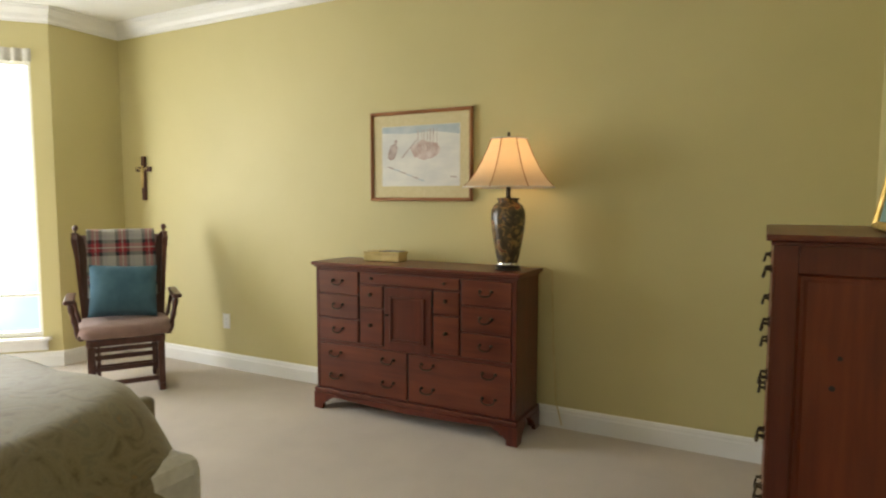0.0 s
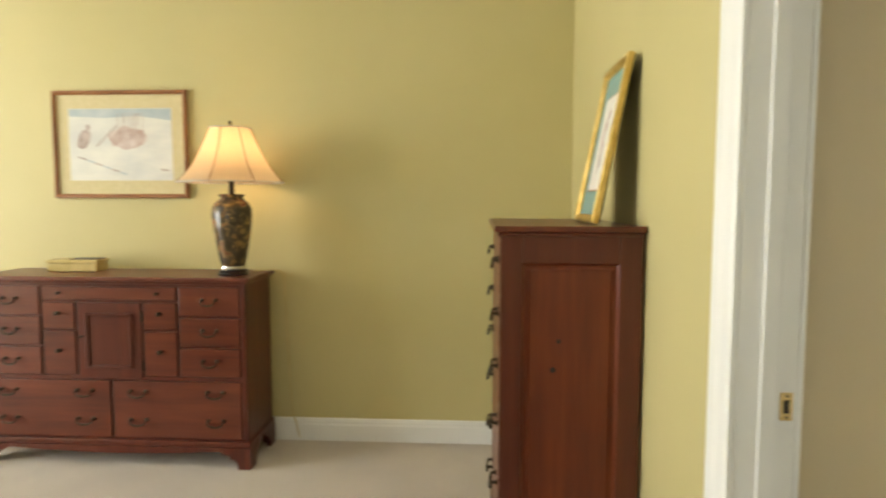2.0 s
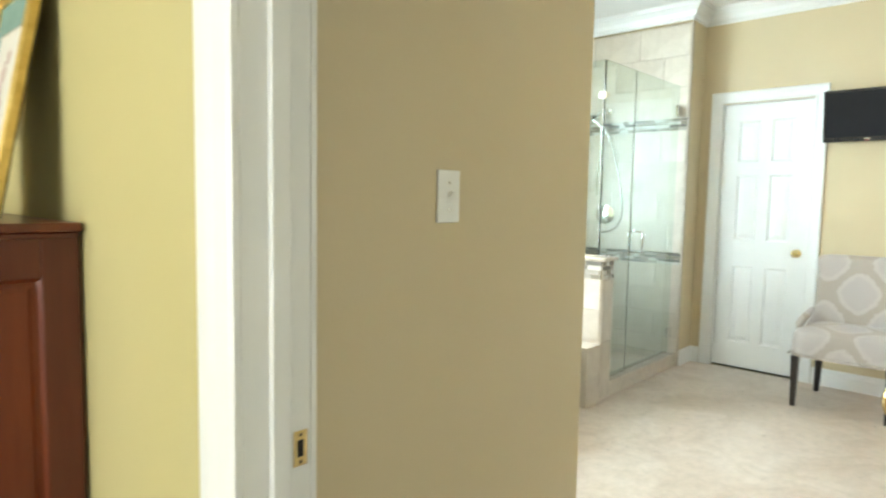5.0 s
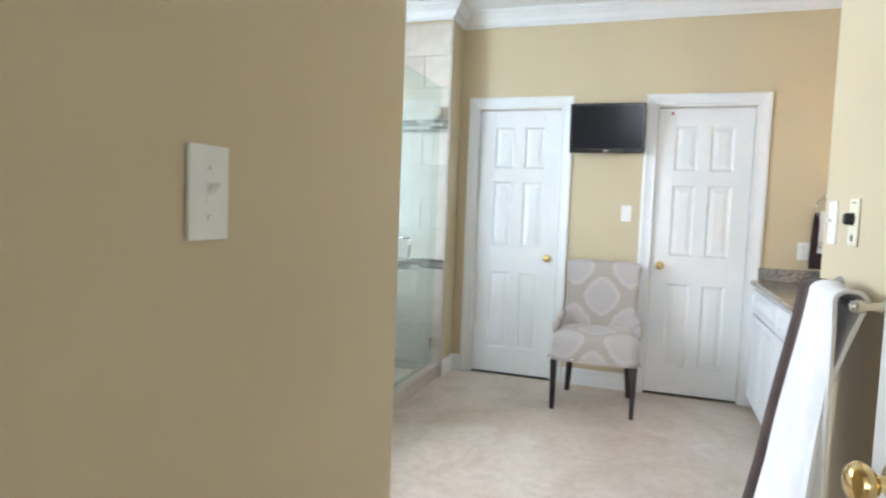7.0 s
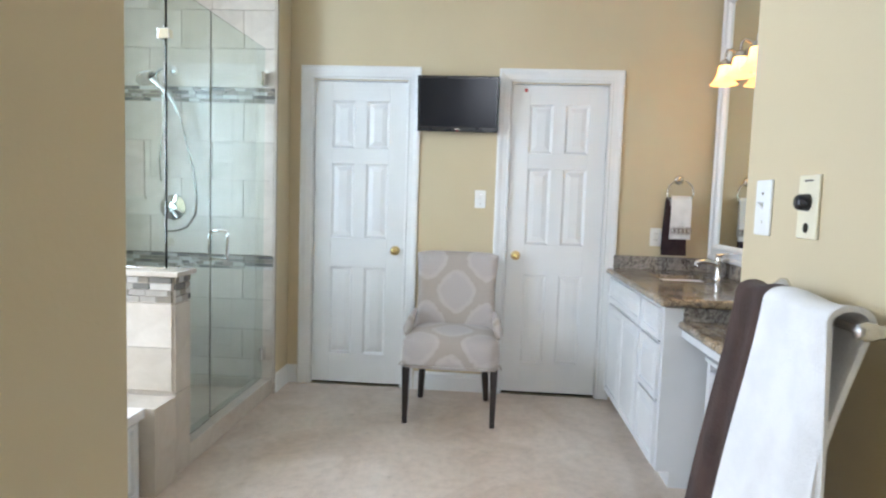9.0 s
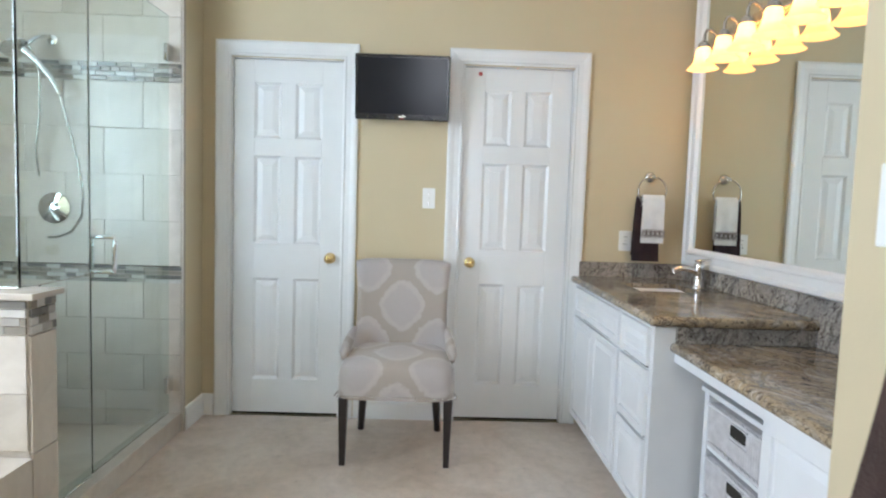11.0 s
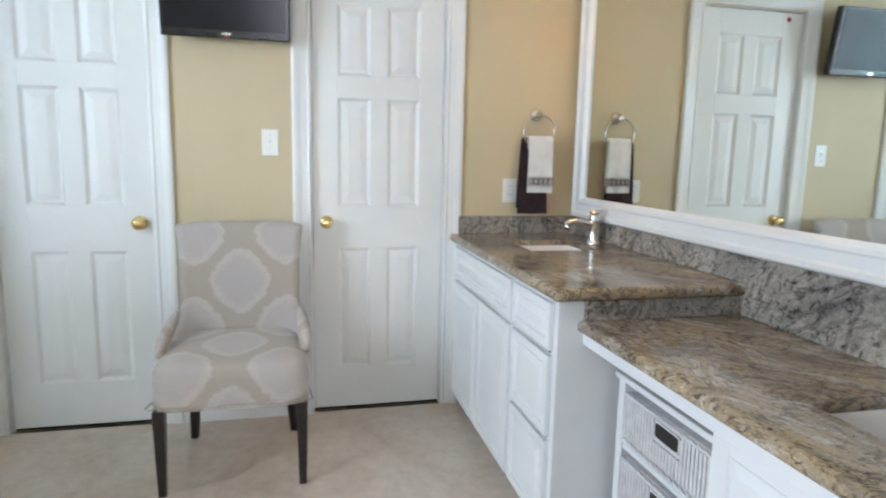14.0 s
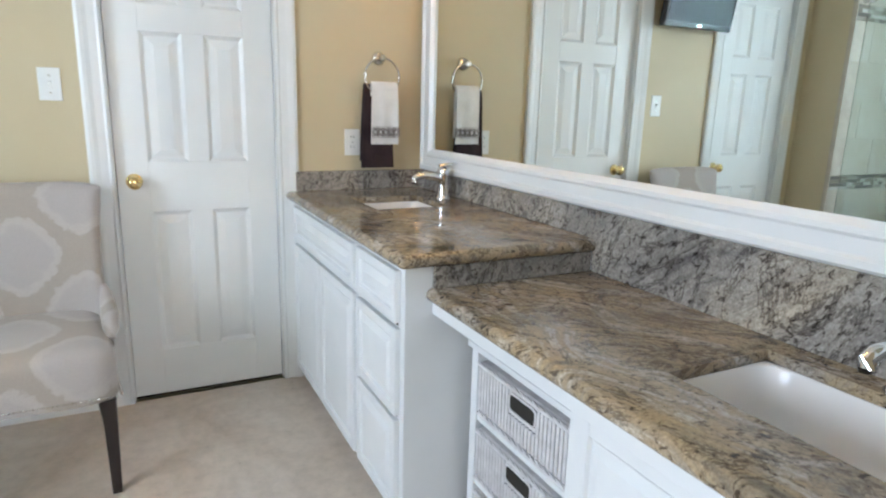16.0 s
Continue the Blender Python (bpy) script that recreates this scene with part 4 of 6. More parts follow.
# wall plates
def wall_plate(m, kind_name, label, ivory=False):
    o = thing(kind_name, m, label, kind_name.replace("_", " "))
    material = plastic_ivory if ivory else plastic_white
    pbox("plate", material, o, -0.036, 0.036, -0.006, 0.0, -0.058, 0.058, 0.0028, "", 3)
    if kind_name == "light_switch":
        pbox("slot", plastic_white, o, -0.006, 0.006, -0.0068, -0.005, -0.013, 0.013, 0.0008)
        bm = bmesh.new()
        prism(bm, [(-0.005, -0.004), (-0.019, 0.010), (-0.017, 0.013), (-0.004, 0.009)], -0.0045, 0.0045, "YZ")
        part("toggle", bm, material, o, smooth=False)
    elif kind_name == "outlet":
        for z in (-0.021, 0.021):
            pbox("receptacle", material, o, -0.017, 0.017, -0.008, -0.0055, z - 0.014, z + 0.014, 0.003)
            # slots are uncut: dark bars stand in for the shade inside them
            for x in (-0.007, 0.007):
                pbox("slot", dark_gap, o, x - 0.0012, x + 0.0012, -0.0085, -0.0075, z - 0.003, z + 0.007, 0.0)
    else:
        bm = bmesh.new()
        lathe(bm, [(0.0, -0.026), (0.011, -0.026), (0.014, -0.023), (0.016, -0.006), (0.0, -0.006)], 24, (0, 0, 0.008), "Y", False)
        part("dial", bm, black_plastic, o, "black timer dial")
        bm = bmesh.new()
        lathe(bm, [(0.0, -0.0068), (0.009, -0.0068), (0.009, -0.0055), (0.0, -0.0055)], 18, (0, 0, -0.038), "Y", False)
        part("maker_mark", bm, dark_metal, o, "small round dark mark")
        pbox("print_bar", dark_metal, o, -0.014, 0.014, -0.0066, -0.0055, 0.046, 0.049, 0.0)
    if kind_name != "timer_switch":
        for z in ((-0.030, 0.030) if kind_name == "light_switch" else (0.0,)):
            bm = bmesh.new()
            lathe(bm, [(0.0, -0.0075), (0.0026, -0.0075), (0.0032, -0.006), (0.0, -0.006)], 10, (0, 0, z), "Y", False)
            part("screw", bm, nickel, o)
    return o


wall_plate(pose(1.018, 0.615, 1.285), "light_switch", "white toggle light switch on the tan passage wall")
wall_plate(pose(5.0, 0.272, 1.286, 0, 0, -90), "light_switch", "white toggle light switch between the two doors")
wall_plate(pose(2.312, -0.37, 1.277, 0, 0, 180), "light_switch", "white toggle light switch above the towel bar")
wall_plate(pose(2.128, -0.37, 1.280, 0, 0, 180), "timer_switch", "ivory timer switch with a black dial", True)
wall_plate(pose(5.0, -0.862, 1.080, 0, 0, -90), "outlet", "white wall outlet beside the towel ring")
wall_plate(pose(-3.70, 2.5, 0.37), "outlet", "white wall outlet on the yellow bedroom wall")

# towel bar and towels
tb = thing("towel_bar", pose(0, 0, 0), "brushed nickel towel bar on the tan wall", "towel bar")
for x in (1.825, 2.200):
    bm = bmesh.new()
    lathe(bm, [(0.0, -0.37), (0.030, -0.37), (0.030, -0.364), (0.025, -0.358), (0.020, -0.352), (0.010, -0.347), (0.0085, -0.320), (0.012, -0.315), (0.0135, -0.302), (0.010, -0.291), (0.0, -0.288)], 26, (x, 0, 1.112), "Y", False)
    part("post", bm, nickel, tb)
bm = bmesh.new()
tube(bm, [(1.813, -0.302, 1.112), (2.21, -0.302, 1.112)], 0.0068, 14)
part("rod", bm, nickel, tb)


def bar_towel(x0, x1, front_z, back_z, flare, material, label, puff, seed):
    ob = thing("bath_towel", pose(0, 0, 0), label, "towel", "towels on the bar")
    drop_f, drop_b = 1.125 - front_z, 1.125 - back_z
    total = drop_f + drop_b + 0.06
    rnd = random.Random(seed)
    ph = [rnd.uniform(0, 6) for _ in range(4)]

    def front_y(u, k, r, fold):
        return -0.302 + r + 0.012 * math.sin(math.pi * min(1, k * 1.6)) * k + (k ** 1.15) * flare + fold * (0.1 + k)

    def fn(u, v):
        s = v * total
        fold = 0.010 * math.sin(u * 7 + ph[0]) + 0.004 * math.sin(u * 15 + ph[1])
        edge = 0.006 * math.sin(s * 9 + ph[2]) * (1 - u)
        r = 0.014 + puff
        if s < drop_f:
            k = 1 - s / drop_f
            y = front_y(u, k, r, fold)
            z = 1.116 - k * drop_f + 0.010 * math.sin(u * 5 + ph[3]) * k * k
            x = x0 + (x1 - x0) * u + k * 0.06 * (u - 0.40) + edge * min(1, k * 4)
        elif s < drop_f + 0.06:
            a = math.pi * (s - drop_f) / 0.06
            y = -0.302 + r * math.cos(a) + fold * 0.1
            z = 1.116 + (0.008 + puff * 0.85) * math.sin(a) - 0.004 * math.sin(u * math.pi * 2 + ph[1]) * math.sin(a)
            x = x0 + (x1 - x0) * u
        else:
            k = (s - drop_f - 0.06) / drop_b
            z = 1.116 - k * drop_b
            x = x0 + (x1 - x0) * u + 0.06 * k * (u - 0.62)
            f = min(1.0, k * drop_b / drop_f)
            gap = 0.026 + 0.022 * k + (2 * r - 0.026) * max(0.0, 1 - k / 0.30) ** 1.4
            y = front_y(u, f, r, fold) - gap
        low = min(1.0, max(0.0, (1.116 - z) / 0.5))
        curl = max(0.0, 1 - u / 0.42) ** 2 if s < drop_f else 0.0
        return (x - curl * low * 0.012, max(y - curl * low * 0.072, -0.356), z)

    def spaced(u, w):
        # closer rows where the cloth bends over the bar
        a, b = drop_f / total, (drop_f + 0.06) / total
        if w < 0.4:
            return fn(u, w / 0.4 * a)
        if w < 0.6:
            return fn(u, a + (w - 0.4) / 0.2 * (b - a))
        return fn(u, b + (w - 0.6) / 0.4 * (1 - b))

    bm = bmesh.new()
    grid_sheet(bm, spaced, 34, 80, 0.009)
    part("cloth", bm, material, ob)
    return ob, fn, total, drop_f


bar_towel(2.045, 2.178, 0.40, 0.55, 0.105, towel_brown, "chocolate brown terry bath towel hung over the bar", 0.018, 3)
wt, wfn, wtot, wdf = bar_towel(1.855, 2.056, 0.44, 0.46, 0.092, towel_white, "white terry bath towel with a taupe knot border on the bar", 0.020, 8)
# knotwork border: rows of small rings along the hem
for band in range(2):
    bm = bmesh.new()
    for k in range(9):
        uc = 0.06 + k * 0.11
        ring = []
        for j in range(18):
            a = 2 * math.pi * j / 18
            u, v = uc + 0.075 * math.cos(a), (0.075 + 0.035 * band + 0.026 * math.sin(a)) / wtot
            p = wfn(min(max(u, 0), 1), v)
            ring.append((p[0], p[1] + 0.006, p[2]))
        tube(bm, ring, 0.0035, 6, True)
    part("knot_border", bm, band_m, wt, "taupe knotwork border")

# towel ring with two hand towels
tr = thing("towel_ring", pose(5.0, -0.986, 1.447, 0, 0, -90), "brushed nickel towel ring on the tan wall", "towel ring")
bm = bmesh.new()
lathe(bm, [(0.0, 0.0), (0.030, 0.0), (0.030, -0.006), (0.022, -0.013), (0.012, -0.018), (0.011, -0.040), (0.015, -0.045), (0.014, -0.058), (0.0, -0.060)], 24, (0, 0, 0), "Y", False)
part("post", bm, nickel, tr)
bm = bmesh.new()
tube(bm, [(0.080 * math.sin(2 * math.pi * k / 36), -0.050, -0.080 + 0.080 * math.cos(2 * math.pi * k / 36)) for k in range(36)], 0.0045, 10, True)
part("ring", bm, nickel, tr)


def ring_towel(x0, x1, zt, zb, y, material, label, spread):
    ob = thing("hand_towel", pose(5.0, -0.986, -0.015, 0, 0, -90), label, "towel", "hand towels on the ring")

    def fn(u, v):
        k = abs(2 * v - 1)
        front = v < 0.5
        w = 1 + spread * k
        xm = (x0 + x1) / 2
        x = xm + (x1 - x0) * (u - 0.5) * w
        yy = y + (-1 if front else 1) * (0.006 + 0.008 * min(k * 6, 1)) + 0.004 * math.sin(u * 11) * k
        low = zb if front else zb + 0.03
        return (x, yy, zt - (zt - low) * k)

    bm = bmesh.new()
    grid_sheet(bm, fn, 14, 40, 0.005)
    part("cloth", bm, material, ob)
    return ob


ring_towel(-0.082, 0.040, 1.352, 0.985, -0.040, towel_dark, "dark brown hand towel through the towel ring", 0.25)
hw = ring_towel(-0.055, 0.066, 1.362, 1.090, -0.062, towel_white, "white hand towel with a taupe knot border through the towel ring", 0.05)
bm = bmesh.new()
for k in range(5):
    for lean in (-0.011, 0.011):
        tube(bm, [(-0.043 + 0.025 * k + lean * math.sin(2 * math.pi * j / 16) + 0.011 * math.cos(2 * math.pi * j / 16), -0.0815, 1.144 + 0.017 * math.sin(2 * math.pi * j / 16)) for j in range(16)], 0.0022, 6, True)
for z in (1.121, 1.167):
    add_box(bm, -0.057, 0.068, -0.083, -0.079, z - 0.0010, z + 0.0010)
part("knot_border", bm, band_m, hw, "taupe knotwork border")

# television on its wall arm
tv = thing("television", pose(4.908, 0.432, 1.880, 8, 0, -90), "black flat-screen television on a wall arm, switched off", "television")
pbox("case", black_plastic, tv, -0.256, 0.256, -0.034, 0.012, -0.172, 0.172, 0.006)
pbox("screen", screen_m, tv, -0.240, 0.240, -0.0365, -0.0338, -0.140, 0.156, 0.0, "dark switched-off screen")
pbox("logo_bar", nickel, tv, -0.018, 0.018, -0.0355, -0.0335, -0.158, -0.150, 0.0)
pbox("standby_mark", red_mark, tv, -0.008, 0.008, -0.0355, -0.0335, -0.168, -0.162, 0.0)
pbox("wall_arm", black_plastic, tv, -0.05, 0.05, 0.012, 0.075, -0.06, 0.06, 0.004)

# upholstered chair
ch = thing("side_chair", pose(4.587, 0.397, 0, 0, 0, -90), "beige and grey damask side chair with dark legs and nailhead trim", "chair")
bm = bmesh.new()
rows = []
for zz, s in ((0.325, 0.985), (0.335, 1.0), (0.42, 1.0), (0.465, 0.985), (0.490, 0.94), (0.503, 0.82), (0.510, 0.5), (0.512, 0.1)):
    ring = []
    for k in range(56):
        a = 2 * math.pi * k / 56
        c, q = math.cos(a), math.sin(a)
        m = (abs(c) ** 7 + abs(q) ** 7) ** (-1 / 7)
        yy = q * m * 0.245 * s - 0.02
        ww = 0.288 - 0.055 * (yy + 0.26) / 0.5
        ring.append(bm.verts.new((c * m * ww * s, yy, zz)))
    rows.append(ring)
for a, b in zip(rows, rows[1:]):
    for k in range(56):
        bm.faces.new((a[k], a[(k + 1) % 56], b[(k + 1) % 56], b[k]))
bm.faces.new(rows[0])
bm.faces.new(rows[-1])
part("seat", bm, damask, ch)


def back_fn(u, v):
    t = 2 * u - 1
    w = 0.252 + 0.008 * v - 0.012 * math.sin(math.pi * v)
    side = abs(t) ** 5
    scoop = max(0.0, 1 - v / 0.24) ** 1.2
    y = 0.165 + 0.085 * v - side * (0.012 + 0.24 * scoop)
    top = -0.020 * abs(t) ** 6
    return (t * (w + 0.018 * scoop * side), y, 0.435 + 0.515 * v + (top if v > 0.8 else 0))


bm = bmesh.new()
for face in (-1, 1):
    def back_side(u, v, face=face):
        p = Vector(back_fn(u, v))
        edge = min(u, 1 - u, (1 - v) * 1.05, v * 1.05 + 0.05) * 0.5
        d = 0.030 * min(1.0, max(edge, 0.0) / 0.026) ** 0.5
        return (p.x, p.y + 0.028 + face * d, p.z)
    us = [0, 0.006, 0.015, 0.028, 0.042, 0.056] + [0.056 + 0.888 * k / 26 for k in range(1, 26)] + [0.944, 0.958, 0.972, 0.985, 0.994, 1]
    vs_ = [k / 22 * 0.945 for k in range(23)] + [0.956, 0.970, 0.983, 0.993, 1.0]
    grid = [[bm.verts.new(back_side(u, v)) for v in vs_] for u in us]
    for a in range(len(us) - 1):
        for b in range(len(vs_) - 1):
            bm.faces.new((grid[a][b], grid[a + 1][b], grid[a + 1][b + 1], grid[a][b + 1]))
bmesh.ops.remove_doubles(bm, verts=bm.verts, dist=0.0008)
part("backrest", bm, damask, ch)
for s in (-1, 1):
    bm = bmesh.new()
    tube(bm, [(s * 0.264, -0.110, 0.480), (s * 0.266, -0.09, 0.508), (s * 0.263, -0.04, 0.528), (s * 0.258, 0.03, 0.546), (s * 0.252, 0.10, 0.566), (s * 0.246, 0.15, 0.585)], [0.014, 0.025, 0.027, 0.025, 0.021, 0.012], 16)
    part("arm_roll", bm, damask, ch)
for s in (-1, 1):
    bm = bmesh.new()
    pts = []
    for z, h in ((0.326, 0.021), (0.0, 0.0135)):
        pts.append([bm.verts.new((s * 0.248 + a * h, -0.232 + b * h, z)) for a, b in ((-1, -1), (1, -1), (1, 1), (-1, 1))])
    for j in range(4):
        bm.faces.new((pts[0][j], pts[0][(j + 1) % 4], pts[1][(j + 1) % 4], pts[1][j]))
    bm.faces.new(pts[0])
    bm.faces.new(pts[1])
    part("leg", bm, espresso, ch, "tapered espresso leg", False)
    bm = bmesh.new()
    tube(bm, [(s * 0.195, 0.175, 0.327), (s * 0.197, 0.185, 0.22), (s * 0.205, 0.215, 0.10), (s * 0.212, 0.240, 0.0)], [0.026, 0.023, 0.020, 0.018], 8)
    part("leg", bm, espresso, ch, "splayed espresso back leg", False)
bm = bmesh.new()
for k in range(46):
    bmesh.ops.create_icosphere(bm, subdivisions=1, radius=0.0052, matrix=Matrix.Translation((-0.272 + k * 0.0121, -0.264, 0.343)))
for s in (-1, 1):
    for k in range(30):
        bmesh.ops.create_icosphere(bm, subdivisions=1, radius=0.0052, matrix=Matrix.Translation((s * (0.287 - 0.0036 * k * 0.4), -0.25 + k * 0.0125, 0.343)))
ob = part("nailhead_trim", bm, nickel, ch, "row of pewter nailheads")
ob["kind"] = "stuff"

# ---- bathroom: shower and bathtub ----
sg = thing("shower_enclosure", pose(0, 0, 0), "frameless clear glass shower enclosure with chrome hardware", "shower enclosure")


def pane(name, x0, x1, y0, y1, z0, z1, label):
    ob = pbox(name, glass, sg, x0, x1, y0, y1, z0, z1, 0.0008, label)
    ob.visible_shadow = False
    return ob


pane("side_pane", 3.542, 3.551, 1.618, 2.945, 0.934, 2.155, "clear glass side pane")
pane("fixed_pane", 3.645, 3.955, 1.605, 1.614, 0.105, 0.9305, "clear glass lower front pane")
pane("fixed_pane", 3.542, 3.955, 1.605, 1.614, 0.934, 2.155, "clear glass front pane")
door_pane = pane("glass_door", 3.960, 4.690, 1.605, 1.614, 0.112, 2.155, "clear glass shower door")
for z in (0.265, 1.971):
    bm = bmesh.new()
    add_box(bm, 4.655, 4.727, 1.596, 1.623, z - 0.042, z + 0.042, 0.004)
    part("hinge", bm, chrome, door_pane, "chrome glass hinge", False)
bm = bmesh.new()
for y in (1.560, 1.659):
    tube(bm, [(4.055, 1.6095, 0.930), (4.055, y, 0.930)] + [(4.055, y, 0.930 + 0.145 * k / 8) for k in range(1, 8)] + [(4.055, y, 1.075), (4.055, 1.6095, 1.075)], 0.0095, 12)
part("pull_handle", bm, chrome, door_pane, "chrome D-shaped pull handle")
bm = bmesh.new()
add_box(bm, 3.527, 3.567, 1.590, 1.640, 1.915, 1.960, 0.003)
part("corner_clip", bm, chrome, sg, "chrome corner clip", False)
bm = bmesh.new()
add_box(bm, 3.539, 3.554, 1.614, 2.94, 0.927, 0.936, 0.001)
part("channel", bm, chrome, sg, "chrome glass channel", False)

# shower fittings
sh = thing("shower_set", pose(4.72, 2.205, 0.035), "chrome shower head, hand spray, hose and valve", "shower fittings")
bm = bmesh.new()
lathe(bm, [(0.0, 0.0), (0.082, 0.0), (0.080, -0.010), (0.050, -0.018), (0.034, -0.022), (0.030, -0.050), (0.0, -0.052)], 30, (0, 0, 1.135), "X", False)
part("valve_plate", bm, chrome, sh)
bm = bmesh.new()
tube(bm, [(-0.05, 0, 1.135), (-0.060, -0.03, 1.10), (-0.062, -0.055, 1.075)], [0.012, 0.011, 0.009], 10)
part("valve_lever", bm, chrome, sh)
bm = bmesh.new()
lathe(bm, [(0.0, 0.0), (0.028, 0.0), (0.026, -0.008), (0.012, -0.012), (0.0, -0.012)], 20, (0, 0.0, 1.985), "X", False)
tube(bm, [(0, 0, 1.985), (-0.06, 0.0, 1.990), (-0.11, 0.02, 1.965), (-0.13, 0.04, 1.935)], 0.010, 10)
part("shower_arm", bm, chrome, sh)
bm = bmesh.new()
bmh = Matrix.Translation((-0.15, 0.09, 1.915)) @ Euler((radians(-35), radians(20), 0)).to_matrix().to_4x4()
lathe(bm, [(0.0, 0.012), (0.020, 0.014), (0.050, 0.004), (0.062, -0.008), (0.060, -0.016), (0.0, -0.016)], 28, (0, 0, 0), "Z", False)
bmesh.ops.transform(bm, matrix=bmh, verts=bm.verts)
tube(bm, [(-0.14, 0.06, 1.905), (-0.125, 0.0, 1.85), (-0.11, -0.06, 1.77), (-0.10, -0.09, 1.70)], [0.018, 0.016, 0.014, 0.011], 10)
part("hand_spray", bm, chrome, sh)
bm = bmesh.new()
hose = [(-0.10, -0.095, 1.69), (-0.10, -0.13, 1.55), (-0.10, -0.175, 1.38), (-0.10, -0.20, 1.22), (-0.095, -0.19, 1.10), (-0.08, -0.13, 1.02), (-0.06, -0.05, 0.99), (-0.03, 0.02, 0.985)]
tube(bm, hose, 0.007, 8)
tube(bm, [(-0.13, 0.035, 1.93), (-0.11, 0.0, 1.80), (-0.09, 0.015, 1.60), (-0.07, 0.05, 1.42), (-0.03, 0.06, 1.30)], 0.006, 8)
part("hose", bm, nickel, sh)

# curb and shower floor
tagged(pbox("shower_curb", tile_m, None, 3.64, 4.745, 1.557, 1.665, 0.0, 0.102, 0.003), "cream tiled curb under the shower door", "shower curb", "", "structure")
tagged(pbox("shower_floor", stone_floor, None, 3.64, 4.72, 1.665, 2.95, 0.0, 0.030, 0.0), "mottled beige tiled shower floor", "shower floor", "", "structure")

# knee wall between bathtub and shower
kw = thing("knee_wall", pose(3.50 - 0.80 * 3.388, 2.948 * (1 - 1.041), 0) @ Matrix.Diagonal((0.80, 1.041, 0.982, 1.0)), "cream tiled knee wall with a mosaic band and flat cap", "knee wall", "", "structure")
pbox("core", seam_m, kw, 3.388, 3.562, 1.612, 2.948, 0.0, 0.918, 0.0)
pbox("cap", tile_m, kw, 3.365, 3.585, 1.585, 2.948, 0.919, 0.942, 0.004, "cream stone cap")

# bathtub deck
td = thing("bathtub_surround", pose(0.105, 2.948 * (1 - 1.058), 0) @ Matrix.Diagonal((1.0, 1.058, 0.95, 1.0)), "white bathtub in a panelled white surround below a window", "bathtub", "", "structure")
bm = bmesh.new()
add_box(bm, 1.505, 3.22, 1.66, 1.82, 0.36, 0.40)
add_box(bm, 1.505, 3.385, 2.72, 2.948, 0.36, 0.40)
add_box(bm, 1.505, 1.72, 1.82, 2.72, 0.36, 0.40)
add_box(bm, 3.10, 3.385, 1.82, 2.72, 0.36, 0.40)
part("deck", bm, porcelain, td, "white polished deck", False)
pbox("front_board", white_cab, td, 1.505, 3.22, 1.685, 1.70, 0.0, 0.36, 0.0)
for k in range(3):
    bm = bmesh.new()
    x0 = 1.56 + k * 0.55
    raised_panel(bm, x0, x0 + 0.50, 0.05, 0.33, 1.683, 0.008, 0.012, 0.03, 0.0)
    for a in ((x0 - 0.02, x0, 0.03, 0.35), (x0 + 0.50, x0 + 0.52, 0.03, 0.35), (x0, x0 + 0.50, 0.03, 0.05), (x0, x0 + 0.50, 0.33, 0.35)):
        add_box(bm, a[0], a[1], 1.668, 1.6845, a[2], a[3], 0.002, 1)
    part("panel", bm, white_cab, td, smooth=False)
bm = bmesh.new()
rows = []
for s, d in ((1.07, 0.0), (1.07, 0.02), (1.0, 0.022), (0.97, 0.0), (0.93, -0.15), (0.85, -0.30), (0.7, -0.345), (0.1, -0.35)):
    ring = []
    for k in range(44):
        a = 2 * math.pi * k / 44
        c, q = math.cos(a), math.sin(a)
        m = (abs(c) ** 4 + abs(q) ** 4) ** (-1 / 4)
        ring.append(bm.verts.new((2.41 + 0.68 * s * c * m, 2.27 + 0.44 * s * q * m, 0.402 + d)))
    rows.append(ring)
for a, b in zip(rows, rows[1:]):
    for k in range(44):
        bm.faces.new((a[k], a[(k + 1) % 44], b[(k + 1) % 44], b[k]))
bm.faces.new(rows[-1])
part("tub", bm, porcelain, td)
pbox("end_block", tile_m, td, 3.222, 3.384, 1.62, 1.82, 0.0, 0.399, 0.002, "cream tiled block at the end of the surround")

# bathroom window
bw = thing("window_1", pose(0, 0, 0), "white framed window with glazing bars over the bathtub", "window", "", "structure")
frame_four(bw, 1.70, 3.20, 0.87, 2.37, lambda u, v: (u, 2.965, v), (0, -1, 0), [(0, 0), (0, 0.0), (0.0, 0.010), (0.045, 0.010), (0.045, 0.0)], white)
for k in range(1, 4):
    pbox("glazing_bar", white, bw, 1.70 + 0.375 * k - 0.012, 1.70 + 0.375 * k + 0.012, 2.985, 3.005, 0.90, 2.34, 0.002)
for k in range(1, 4):
    pbox("glazing_bar", white, bw, 1.74, 3.16, 2.987, 3.003, 0.87 + 0.375 * k - 0.012, 0.87 + 0.375 * k + 0.012, 0.002)
pbox("sill", white, bw, 1.66, 3.24, 2.905, 2.965, 0.845, 0.869, 0.003)

